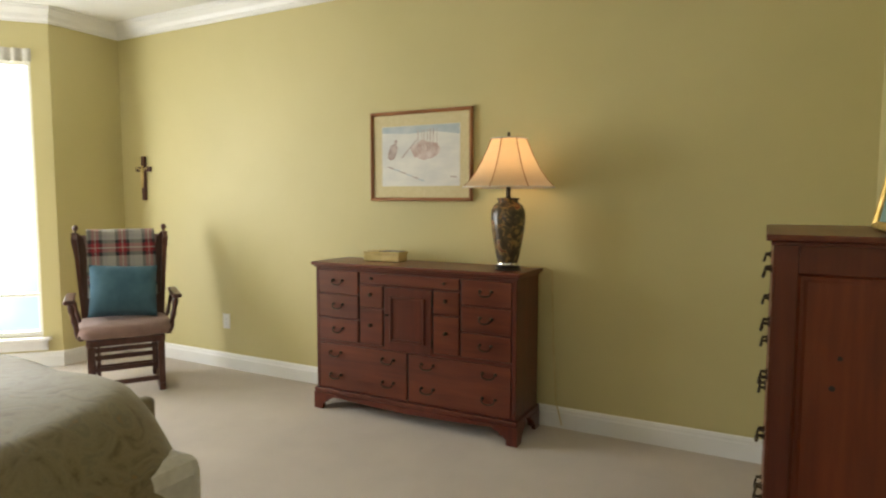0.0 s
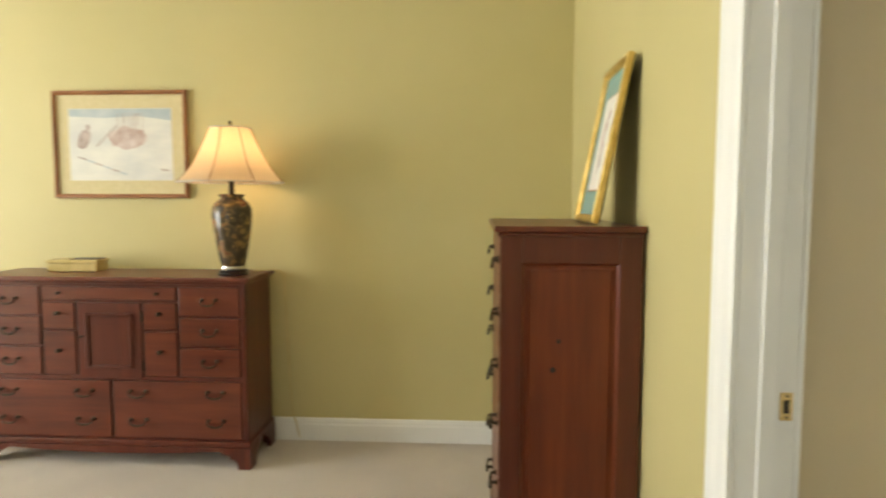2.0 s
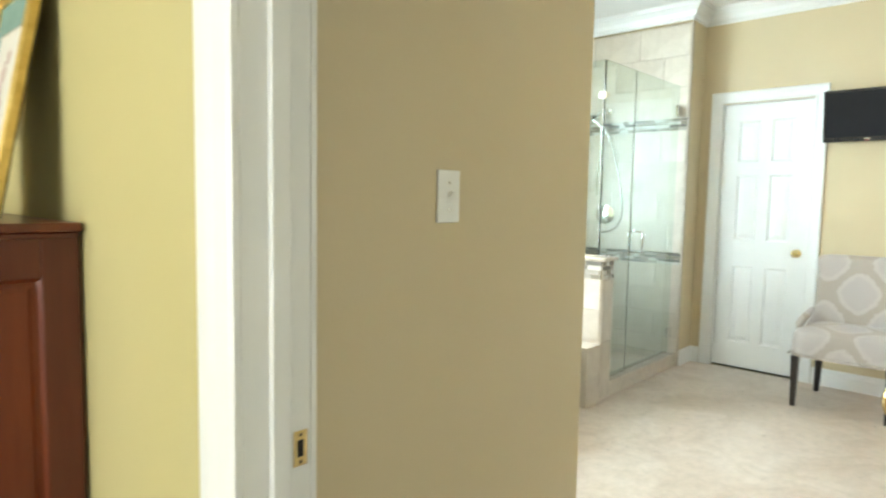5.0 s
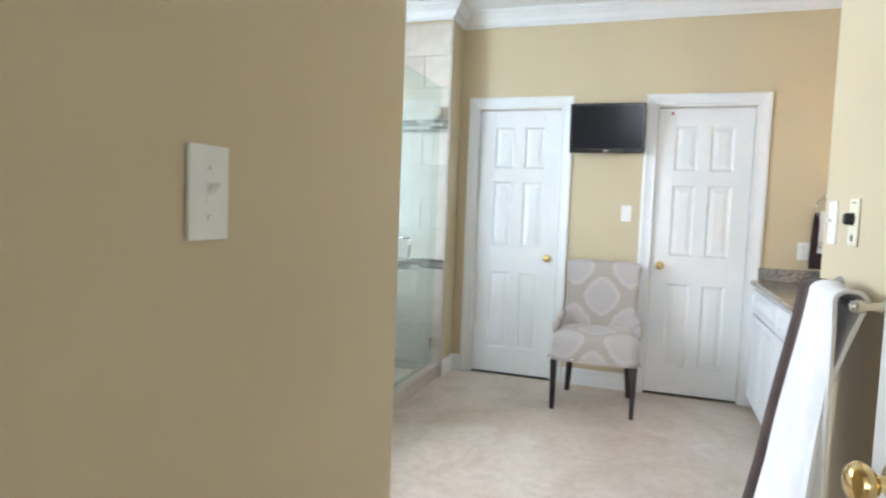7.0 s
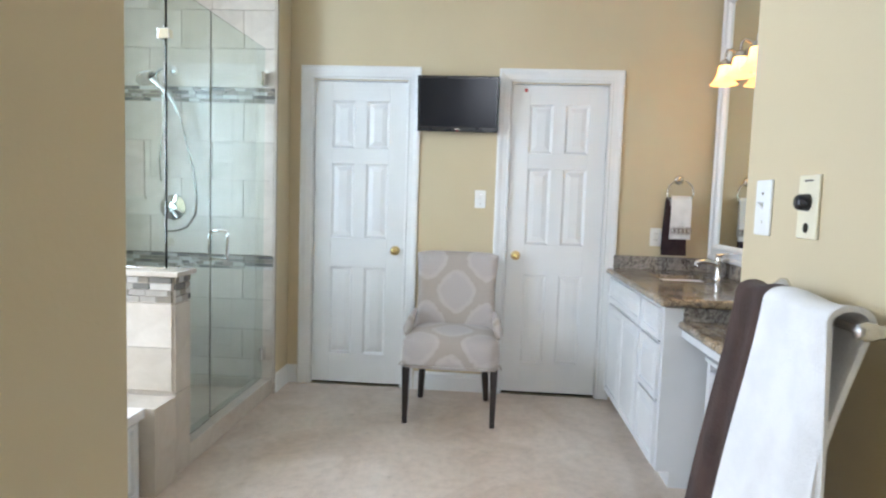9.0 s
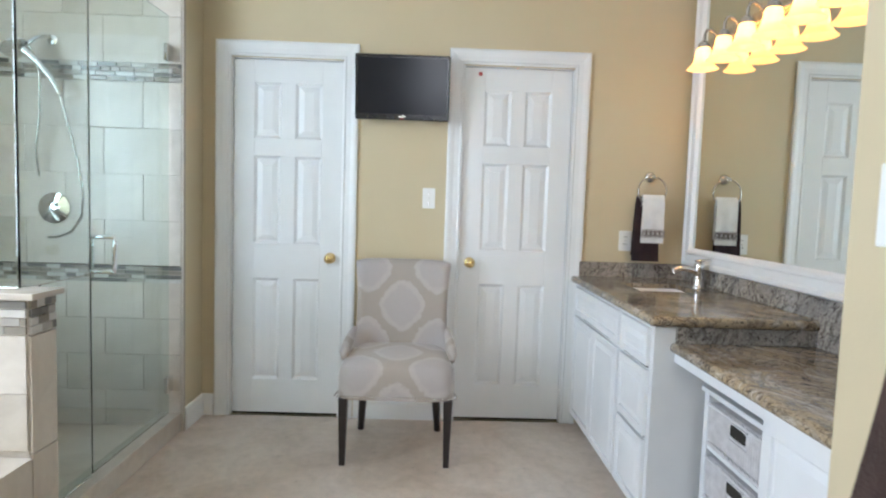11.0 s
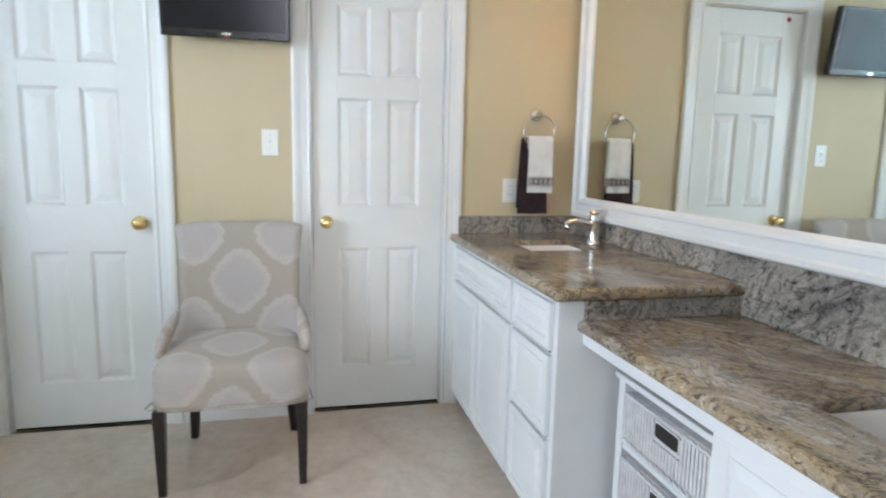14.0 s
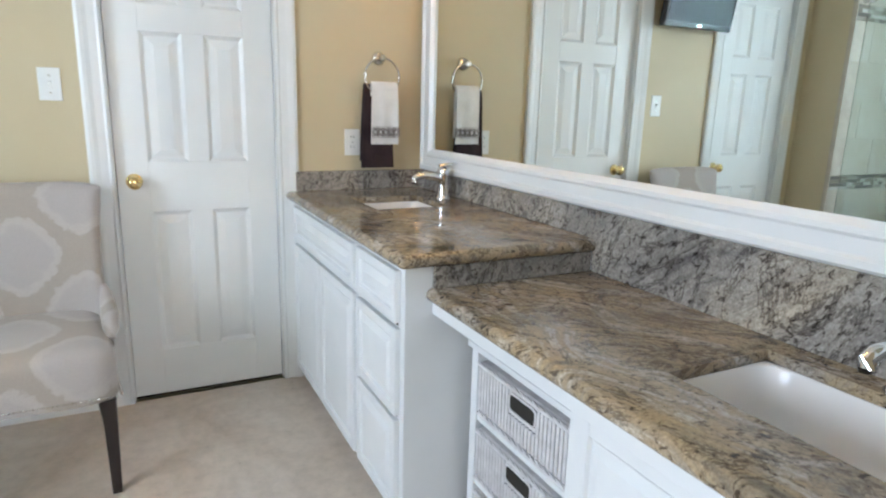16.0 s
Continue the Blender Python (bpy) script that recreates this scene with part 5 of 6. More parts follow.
# ---- bedroom ----
def bail_pull(parent, x, z, y=0.0, w=0.034):
    bm = bmesh.new()
    for s in (-1, 1):
        lathe(bm, [(0.0, y), (0.010, y), (0.010, y - 0.003), (0.005, y - 0.006), (0.0045, y - 0.018), (0.0, y - 0.019)], 12, (x + s * w, 0, z), "Y", False)
    pts = [(x + w * math.cos(math.pi * k / 10) * (1.0 + 0.12 * math.sin(math.pi * k / 10)), y - 0.017 - 0.006 * math.sin(math.pi * k / 10), z - 0.026 * math.sin(math.pi * k / 10) ** 0.8) for k in range(11)]
    tube(bm, pts, [0.0032 + 0.0016 * math.sin(math.pi * k / 10) for k in range(11)], 8)
    return part("bail_pull", bm, dark_metal, parent, "dark bronze bail pull")


def round_pull(parent, x, z, y=0.0, r=0.011):
    bm = bmesh.new()
    lathe(bm, [(0.0, y), (r * 0.9, y), (r * 0.5, y - 0.004), (r * 0.5, y - 0.010), (r, y - 0.015), (r * 0.9, y - 0.021), (0.0, y - 0.024)], 16, (x, 0, z), "Y", False)
    return part("knob", bm, dark_metal, parent, "dark bronze knob")


def drawer(parent, x0, x1, z0, z1, material=None, y=0.0, name="drawer"):
    g = 0.004
    bm = bmesh.new()
    add_box(bm, x0 + g, x1 - g, y - 0.006, y + 0.012, z0 + g, z1 - g, 0.004, 2)
    return part(name, bm, material or cherry_h, parent, "", False)


def bracket_feet(parent, w, d, h, out, material):
    """Curved bracket feet at the four corners of a case of width w and depth d."""
    curve = [(0.0, 0.0), (0.062, 0.0), (0.066, 0.03), (0.085, 0.05), (0.098, 0.048), (0.106, 0.066), (0.135, 0.074), (0.17, h - 0.004), (0.17, h), (0.0, h)]
    for sx in (0, 1):
        for sy in (0, 1):
            bm = bmesh.new()
            ox = -out if sx == 0 else w + out
            dx = 1 if sx == 0 else -1
            oy = -out if sy == 0 else d
            dy = 1 if sy == 0 else -1
            prism(bm, [(ox + dx * u, v) for u, v in curve], oy, oy + dy * 0.022, "XZ")
            prism(bm, [(oy + dy * (0.022 + u * 0.75), v) for u, v in curve], ox, ox + dx * 0.022, "YZ")
            part("bracket_foot", bm, material, parent, "", False)


# dresser: local front at y = 0, seen from -y
dr = thing("dresser", pose(-2.49, 2.115, 0), "dark cherry dresser with many drawers, small door and bronze pulls", "dresser")
DW, DD, DH = 1.335, 0.345, 0.93
pbox("case", cherry, dr, 0, DW, 0.006, DD, 0.125, 0.905, 0.003)
pbox("top", cherry_h, dr, -0.024, DW + 0.024, -0.022, DD + 0.010, 0.908, 0.930, 0.005)
pbox("top_moulding", cherry, dr, -0.010, DW + 0.010, -0.008, DD + 0.002, 0.895, 0.9075, 0.004)
pbox("base_moulding", cherry, dr, -0.014, DW + 0.014, -0.014, DD + 0.004, 0.105, 0.135, 0.006)
bm = bmesh.new()
prism(bm, [(-0.012, 0.104), (-0.012, 0.075)] + [(0.15 + (DW - 0.30) * k / 10, 0.085 - 0.018 * math.sin(math.pi * k / 10)) for k in range(11)] + [(DW + 0.012, 0.075), (DW + 0.012, 0.104)], -0.012, 0.008, "XZ")
part("apron", bm, cherry, dr, "", False)
bracket_feet(dr, DW, DD, 0.105, 0.016, cherry)
c1, c2 = 0.325, 1.010
for z0, z1 in ((0.740, 0.885), (0.592, 0.737), (0.445, 0.589)):
    for x0, x1 in ((0.022, c1), (c2, DW - 0.022)):
        d = drawer(dr, x0, x1, z0, z1)
        bail_pull(d, (x0 + x1) / 2, (z0 + z1) / 2 + 0.010, -0.006)
d = drawer(dr, c1 + 0.006, c2 - 0.006, 0.815, 0.885)
for x in (c1 + 0.10, c2 - 0.10):
    round_pull(d, x, 0.850, -0.006, 0.008)
s1, s2 = 0.505, 0.830
for x0, x1 in ((c1 + 0.006, s1 - 0.004), (s2 + 0.004, c2 - 0.006)):
    for z0, z1 in ((0.672, 0.808), (0.445, 0.668)):
        d = drawer(dr, x0, x1, z0, z1)
        round_pull(d, (x0 + x1) / 2, (z0 + z1) / 2 + 0.012, -0.006)
cd = drawer(dr, s1, s2, 0.430, 0.808, cherry, 0.0, "cabinet_door")
bm = bmesh.new()
raised_panel(bm, s1 + 0.060, s2 - 0.060, 0.500, 0.740, -0.0075, 0.010, 0.010, 0.030, 0.001)
for a in ((s1 + 0.045, s1 + 0.060, 0.485, 0.755), (s2 - 0.060, s2 - 0.045, 0.485, 0.755), (s1 + 0.060, s2 - 0.060, 0.485, 0.500), (s1 + 0.060, s2 - 0.060, 0.740, 0.755)):
    add_box(bm, a[0], a[1], -0.016, -0.006, a[2], a[3], 0.003, 1)
part("raised_panel", bm, cherry, cd, "", False)
round_pull(cd, s1 + 0.028, 0.640, -0.006, 0.007)
for z in (0.50, 0.74):
    pbox("hinge", dark_metal, cd, s2 - 0.004, s2 + 0.004, -0.010, -0.004, z - 0.025, z + 0.025, 0.001)
for x0, x1 in ((0.022, DW / 2 - 0.003), (DW / 2 + 0.003, DW - 0.022)):
    d = drawer(dr, x0, x1, 0.140, 0.428)
    for x in (x0 + 0.13, x1 - 0.13):
        for z in (0.375, 0.235):
            bail_pull(d, x, z, -0.006, 0.038)
# dark strips on the case paint the shade in the upright drawer gaps
for x in (c1, c2, s1 - 0.002, s2 + 0.002):
    pbox("drawer_gap_shade", dark_gap, dr, x - 0.002, x + 0.003, 0.001, 0.006, 0.445, 0.885, 0.0)
pbox("drawer_gap_shade", dark_gap, dr, DW / 2 - 0.003, DW / 2 + 0.003, 0.001, 0.006, 0.14, 0.428, 0.0)
pbox("rail", cherry, dr, 0.02, DW - 0.02, 0.000, 0.006, 0.428, 0.445, 0.001)
for x in (0.0, DW - 0.022):
    pbox("corner_stile", cherry, dr, x, x + 0.022, -0.002, 0.006, 0.135, 0.895, 0.003)

# tall chest of drawers beside the doorway
tc = thing("chest_of_drawers", pose(0.016, 1.860, 0, 0, 0, -90), "tall dark cherry chest of drawers with panelled sides and bronze pulls", "chest of drawers")
TW, TD = 0.80, 0.400
pbox("case", cherry_side, tc, 0, TW - 0.012, 0.0, TD, 0.10, 1.196, 0.003)
for a, b, z0, z1 in ((0.0, 0.058, 0.10, 1.196), (TD - 0.066, TD, 0.10, 1.196), (0.058, TD - 0.066, 1.112, 1.196), (0.058, TD - 0.066, 0.10, 0.20)):
    pbox("side_frame", cherry, tc, TW - 0.012, TW, a, b, z0, z1, 0.0025)
bm = bmesh.new()
raised_panel(bm, 0.058, TD - 0.066, 0.20, 1.112, 0.0, 0.012, 0.008, 0.016, 0.006)
bmesh.ops.transform(bm, matrix=pose(TW - 0.001, 0, 0, 0, 0, 90), verts=bm.verts)
part("side_panel", bm, cherry_side, tc, "reddish knotty cherry panel", False)
for z, y, r in ((0.885, 0.165, 0.008), (0.80, 0.150, 0.010)):
    bm = bmesh.new()
    lathe(bm, [(0.0, TW - 0.0088), (r, TW - 0.0088), (r * 0.8, TW - 0.0068), (0.0, TW - 0.0068)], 14, (0, y, z), "X", False)
    part("wood_knot", bm, espresso, tc, "dark knot in the wood")
pbox("top", cherry_h, tc, -0.020, TW + 0.018, -0.024, TD + 0.004, 1.202, 1.220, 0.004)
pbox("top_moulding", cherry, tc, -0.010, TW + 0.008, -0.012, TD, 1.190, 1.2015, 0.003)
pbox("base_moulding", cherry, tc, -0.012, TW + 0.012, -0.012, TD, 0.085, 0.115, 0.005)
bracket_feet(tc, TW, TD - 0.005, 0.086, 0.012, cherry)
zs = [1.185, 1.015, 0.860, 0.690, 0.500, 0.310, 0.122]
for k in range(6):
    d = drawer(tc, 0.024, TW - 0.024, zs[k + 1], zs[k] - 0.004)
    for x in (0.13, TW - 0.13):
        bail_pull(d, x, (zs[k] + zs[k + 1]) / 2 + 0.012, -0.006, 0.036)
for x in (0.0, TW - 0.024):
    pbox("corner_stile", cherry, tc, x, x + 0.024, -0.004, 0.0, 0.115, 1.19, 0.001)


# pictures
def flat_blob(name, parent, pts, y, material, label=""):
    bm = bmesh.new()
    prism(bm, pts, y, y - 0.0006, "XZ")
    return part(name, bm, material, parent, label, False)


pf = thing("framed_picture", pose(-1.957, 2.497, 1.590), "snow landscape watercolour with a bird in a brown wooden frame", "picture")
frame_four(pf, -0.368, 0.368, -0.284, 0.284, lambda u, v: (u, 0.0, v), (0, -1, 0), [(0, 0), (0, 0.018), (0.004, 0.024), (0.012, 0.024), (0.018, 0.018), (0.022, 0.014), (0.022, 0)], frame_wood)
pbox("mount", mat_cream, pf, -0.350, 0.350, -0.0075, -0.002, -0.266, 0.266, 0.0, "cream mount board")
pbox("print", print_snow, pf, -0.282, 0.282, -0.0085, -0.0074, -0.190, 0.190, 0.0, "pale snow watercolour")
rnd = random.Random(4)
flat_blob("sky_wash", pf, [(-0.28, 0.188), (0.28, 0.188), (0.28, 0.125), (0.10, 0.150), (-0.08, 0.140), (-0.28, 0.150)], -0.0085, ink_blue)
flat_blob("bird_wash", pf, [(-0.200 + 0.036 * math.cos(a) * (1.0 + 0.15 * math.sin(2 * a)), 0.028 + 0.050 * math.sin(a) + 0.012 * math.cos(a)) for a in [2 * math.pi * k / 18 for k in range(18)]], -0.0092, ink_brown, "brown bird wash")
flat_blob("bird_wash", pf, [(-0.176 + 0.011 * math.cos(a), 0.090 + 0.018 * math.sin(a)) for a in [2 * math.pi * k / 12 for k in range(12)]], -0.0093, ink_brown)
flat_blob("branch_wash", pf, [(-0.135, -0.008), (-0.02, 0.105), (-0.018, 0.098), (-0.125, -0.010)], -0.0093, ink_brown)
flat_blob("shrub_wash", pf, [(0.045 + (0.095 + 0.02 * rnd.random()) * math.cos(a), 0.035 + (0.048 + 0.02 * rnd.random()) * math.sin(a)) for a in [2 * math.pi * k / 26 for k in range(26)]], -0.0091, ink_rust, "rust shrub wash")
for k in range(7):
    x = -0.02 + 0.022 * k + 0.01 * rnd.random()
    flat_blob("stem_wash", pf, [(x, 0.03), (x + 0.003, 0.03), (x + 0.004 + 0.01 * rnd.random(), 0.165), (x + 0.002, 0.165)], -0.0094, ink_brown)
for k in range(6):
    x, z = -0.24 + 0.045 * k, -0.062 - 0.016 * k
    flat_blob("track_wash", pf, [(x, z), (x + 0.05, z - 0.012), (x + 0.046, z - 0.020), (x + 0.005, z - 0.006)], -0.0092, ink_blue if k % 2 else ink_brown)
flat_blob("track_wash", pf, [(0.215, -0.128), (0.265, -0.134), (0.262, -0.141), (0.22, -0.136)], -0.0092, ink_brown)

gp = thing("leaning_picture", pose(0.306, 1.333, 1.222, -11.0, 0, -90) @ Matrix.Diagonal((0.88, 1.0, 1.05, 1.0)), "gold-framed botanical print with green mount, leaning on the wall", "picture")
frame_four(gp, -0.190, 0.190, 0.0, 0.492, lambda u, v: (u, 0.0, v), (0, -1, 0), [(0, 0), (0, 0.016), (0.005, 0.022), (0.014, 0.020), (0.020, 0.013), (0.024, 0.011), (0.024, 0)], gold_frame)
pbox("backing", dark_gap, gp, -0.186, 0.186, 0.0005, 0.004, 0.004, 0.488, 0.0)
pbox("mount", mat_green, gp, -0.172, 0.172, -0.006, 0.0, 0.018, 0.474, 0.0, "soft green mount board")
pbox("mount_bevel", frame_wood, gp, -0.108, 0.108, -0.0066, -0.0055, 0.098, 0.395, 0.0)
pbox("print", print_paper, gp, -0.104, 0.104, -0.0074, -0.0064, 0.102, 0.391, 0.0, "cream botanical print")
for x, z, r in ((0.0, 0.300, 0.022), (0.026, 0.335, 0.016), (-0.022, 0.265, 0.020), (0.012, 0.235, 0.014)):
    flat_blob("flower_wash", gp, [(x + r * math.cos(a) * (1 + 0.25 * math.sin(5 * a)), z + r * math.sin(a) * (1 + 0.25 * math.sin(5 * a))) for a in [2 * math.pi * k / 20 for k in range(20)]], -0.0076, ink_rust)
for x0, z0, x1, z1 in ((0.0, 0.15, 0.005, 0.33), (-0.01, 0.17, -0.03, 0.27), (0.0, 0.18, 0.03, 0.24)):
    flat_blob("stem_wash", gp, [(x0, z0), (x0 + 0.005, z0), (x1 + 0.003, z1), (x1, z1)], -0.0075, ink_brown)
flat_blob("leaf_wash", gp, [(-0.005, 0.165), (0.03, 0.175), (0.045, 0.20), (0.015, 0.195)], -0.0077, ink_brown)

# table lamp
tl = thing("table_lamp", pose(-1.262, 2.25, 0.931), "painted dark vase table lamp, lit, with a cream bell shade", "lamp")
bm = bmesh.new()
lathe(bm, [(0.0, 0.0), (0.072, 0.0), (0.074, 0.006), (0.066, 0.012), (0.068, 0.020), (0.062, 0.026), (0.0, 0.026)], 32, (0, 0, 0), "Z", False)
part("stand", bm, espresso, tl, "dark round stand")
bm = bmesh.new()
lathe(bm, [(0.0, 0.026), (0.058, 0.026), (0.060, 0.034), (0.058, 0.042)], 32, (0, 0, 0), "Z", False)
part("foot_ring", bm, nickel, tl)
bm = bmesh.new()
lathe(bm, [(0.056, 0.042), (0.064, 0.075), (0.077, 0.140), (0.089, 0.215), (0.096, 0.285), (0.093, 0.325), (0.080, 0.352), (0.062, 0.366), (0.055, 0.372), (0.055, 0.380), (0.062, 0.386), (0.063, 0.392), (0.040, 0.396), (0.0, 0.396)], 40, (0, 0, 0), "Z", False)
part("vase", bm, vase_m, tl, "dark lacquer vase painted with flowers")
bm = bmesh.new()
lathe(bm, [(0.0, 0.396), (0.014, 0.396), (0.012, 0.46), (0.016, 0.465), (0.016, 0.50), (0.0, 0.50)], 18, (0, 0, 0), "Z", False)
part("stem", bm, dark_metal, tl)
bm = bmesh.new()
SEG = 48
prof = [(0.252, 0.450), (0.252, 0.458), (0.225, 0.485), (0.190, 0.530), (0.155, 0.590), (0.126, 0.650), (0.104, 0.700), (0.098, 0.712)]
rows = []
for r, h in prof:
    rows.append([bm.verts.new((r * (1 - 0.035 * abs(math.sin(4 * a)) ** 1.2) * math.cos(a), r * (1 - 0.035 * abs(math.sin(4 * a)) ** 1.2) * math.sin(a), h)) for a in [2 * math.pi * k / SEG for k in range(SEG)]])
for a, b in zip(rows, rows[1:]):
    for k in range(SEG):
        bm.faces.new((a[k], a[(k + 1) % SEG], b[(k + 1) % SEG], b[k]))
shade = part("shade", bm, lamp_shade_m, tl, "cream silk bell shade, lit from inside")
for k in range(8):
    a = 2 * math.pi * k / 8
    bm = bmesh.new()
    tube(bm, [((r + 0.001) * math.cos(a), (r + 0.001) * math.sin(a), h) for r, h in prof], 0.0025, 6)
    part("seam", bm, frame_wood, shade, "brown piping")
for r, h in ((0.249, 0.452), (0.097, 0.712)):
    bm = bmesh.new()
    tube(bm, [(r * math.cos(2 * math.pi * k / 48), r * math.sin(2 * math.pi * k / 48), h) for k in range(48)], 0.004, 6, True)
    part("rim", bm, linen, shade)
bm = bmesh.new()
for k in range(3):
    a = 2 * math.pi * k / 3 + 0.4
    tube(bm, [(0.097 * math.cos(a), 0.097 * math.sin(a), 0.710), (0, 0, 0.706)], 0.002, 6)
lathe(bm, [(0.0, 0.700), (0.006, 0.700), (0.005, 0.718), (0.012, 0.724), (0.006, 0.732), (0.009, 0.742), (0.0, 0.752)], 14, (0, 0, 0), "Z", False)
part("finial", bm, dark_metal, tl, "dark finial")
cord = bmesh.new()
tube(cord, [(0.06, 0.10, 0.006), (0.16, 0.165, 0.004), (0.19, 0.20, -0.02), (0.20, 0.21, -0.40), (0.22, 0.205, -0.75), (0.26, 0.20, -0.90)], 0.003, 6)
part("cord", cord, gold_box_m, tl, "thin pale lamp cord")

# gold box on the dresser
gb = thing("gift_box", pose(-2.125, 2.345, 0.931, 0, 0, 4), "small gold box with a moulded lid on the dresser", "box")
pbox("box_body", gold_box_m, gb, -0.125, 0.125, -0.055, 0.055, 0.0, 0.042, 0.004)
pbox("lid", gold_box_m, gb, -0.130, 0.130, -0.060, 0.060, 0.042, 0.060, 0.005)
pbox("card", espresso, gb, -0.02, 0.122, -0.045, 0.045, 0.0605, 0.064, 0.001)

# wall cross
wc = thing("wall_cross", pose(-4.60, 2.498, 1.486), "small dark wooden cross with a metal ornament on the wall", "cross")
pbox("upright", glider_wood, wc, -0.022, 0.022, -0.022, 0.0, -0.180, 0.182, 0.004)
pbox("crossbar", glider_wood, wc, -0.090, 0.090, -0.021, -0.001, 0.055, 0.097, 0.004)
bm = bmesh.new()
lathe(bm, [(0.0, -0.08), (0.008, -0.075), (0.013, 0.0), (0.016, 0.06), (0.006, 0.08), (0.010, 0.098), (0.0, 0.108)], 12, (0, -0.028, 0), "Z", False)
tube(bm, [(-0.062, -0.028, 0.088), (0, -0.028, 0.062), (0.062, -0.028, 0.088)], 0.006, 8)
part("ornament", bm, gold_box_m, wc, "plain metal ornament")

# glider chair
gl = thing("glider_chair", pose(-3.98, 1.84, 0, 0, 0, 56.7) @ Matrix.Diagonal((0.90, 0.93, 1.0, 1.0)), "dark wooden glider rocking chair with a mauve seat cushion", "rocking chair")


def turned(bm, p, q, r, beads):
    p, q = Vector(p), Vector(q)
    n = 22
    tube(bm, [p.lerp(q, k / n) for k in range(n + 1)], [r * (1 + 0.35 * math.sin(k / n * math.pi * beads) ** 2 - 0.25 * (k in (0, n))) for k in range(n + 1)], 10)


for s in (-1, 1):
    pbox("base_runner", glider_wood, gl, s * 0.235 - 0.022, s * 0.235 + 0.022, -0.27, 0.27, 0.0, 0.050, 0.006)
    pbox("base_post", glider_wood, gl, s * 0.235 - 0.024, s * 0.235 + 0.024, -0.262, -0.212, 0.050, 0.345, 0.006)
    pbox("base_post", glider_wood, gl, s * 0.235 - 0.024, s * 0.235 + 0.024, 0.195, 0.245, 0.050, 0.345, 0.006)
    pbox("swing_arm", glider_wood, gl, s * 0.185 - 0.012, s * 0.185 + 0.012, -0.20, -0.165, 0.10, 0.36, 0.004)
    pbox("seat_rail", glider_wood, gl, s * 0.245 - 0.018, s * 0.245 + 0.018, -0.28, 0.26, 0.346, 0.392, 0.006)
for z, y in ((0.085, -0.235), (0.175, -0.19), (0.255, -0.19), (0.315, -0.235), (0.10, 0.22), (0.30, 0.22)):
    pbox("stretcher", glider_wood, gl, -0.215, 0.215, y - 0.011, y + 0.011, z - 0.015, z + 0.015, 0.004)
pbox("seat_front_rail", glider_wood, gl, -0.245, 0.245, -0.285, -0.255, 0.348, 0.390, 0.005)
bm = bmesh.new()
rows = []
for z, sc in ((0.392, 0.95), (0.400, 1.0), (0.435, 1.02), (0.465, 0.98), (0.478, 0.86), (0.484, 0.5), (0.485, 0.1)):
    rows.append([bm.verts.new((0.318 * sc * c * m, -0.01 + 0.285 * sc * q * m, z)) for c, q, m in [(math.cos(a), math.sin(a), (abs(math.cos(a)) ** 5 + abs(math.sin(a)) ** 5) ** -0.2) for a in [2 * math.pi * k / 48 for k in range(48)]]])
for a, b in zip(rows, rows[1:]):
    for k in range(48):
        bm.faces.new((a[k], a[(k + 1) % 48], b[(k + 1) % 48], b[k]))
bm.faces.new(rows[0])
bm.faces.new(rows[-1])
part("seat_cushion", bm, mauve, gl, "mauve seat cushion")
for s in (-1, 1):
    bm = bmesh.new()
    prism(bm, [(0.18, 0.39), (0.245, 0.39), (0.31, 0.75), (0.355, 1.06), (0.33, 1.075), (0.24, 1.075), (0.185, 1.03), (0.155, 0.92), (0.165, 0.75)], s * 0.262, s * 0.292, "YZ")
    wing = part("wing_post", bm, glider_wood, gl, "shaped wing post", False)
    wing.matrix_local = Matrix.Identity(4)
    for v in wing.data.vertices:
        v.co.x += s * max(0.0, v.co.z - 0.45) * 0.075
    bm = bmesh.new()
    lathe(bm, [(0.0, 1.07), (0.010, 1.072), (0.008, 1.085), (0.020, 1.10), (0.022, 1.112), (0.014, 1.128), (0.0, 1.132)], 14, (s * 0.318, 0.275, 0), "Z", False)
    part("finial", bm, glider_wood, gl)
    bm = bmesh.new()
    add_box(bm, s * 0.36 - 0.034, s * 0.36 + 0.034, -0.245, 0.20, 0.630, 0.660, 0.012, 3)
    part("armrest", bm, glider_wood, gl, "", False)
    bm = bmesh.new()
    turned(bm, (s * 0.305, -0.19, 0.392), (s * 0.355, -0.20, 0.632), 0.017, 3)
    part("arm_spindle", bm, glider_wood, gl)
    bm = bmesh.new()
    turned(bm, (s * 0.285, 0.05, 0.392), (s * 0.345, 0.04, 0.632), 0.013, 3)
    part("arm_spindle", bm, glider_wood, gl)
    pbox("arm_bracket", glider_wood, gl, s * 0.292 - 0.02, s * 0.292 + 0.02, -0.235, -0.10, 0.384, 0.425, 0.008)
for s in (-1, 1):
    bm = bmesh.new()
    prism(bm, [(s * u, v) for u, v in ((0.215, 0.46), (0.268, 0.46), (0.285, 0.62), (0.305, 0.78), (0.335, 0.93), (0.350, 1.02), (0.345, 1.075), (0.300, 1.075), (0.262, 1.03), (0.238, 0.92), (0.225, 0.75))], 0.150, 0.176, "XZ")
    for v in bm.verts:
        v.co.y += (v.co.z - 0.46) * 0.20
    part("wing_panel", bm, glider_wood, gl, "shaped wooden wing", False)
bm = bmesh.new()


def cushion_fn(u, v):
    t = 2 * u - 1
    return (t * (0.245 + 0.045 * v), 0.150 + 0.150 * v + 0.02 * t * t - 0.03 * math.sin(math.pi * v), 0.47 + 0.585 * v)


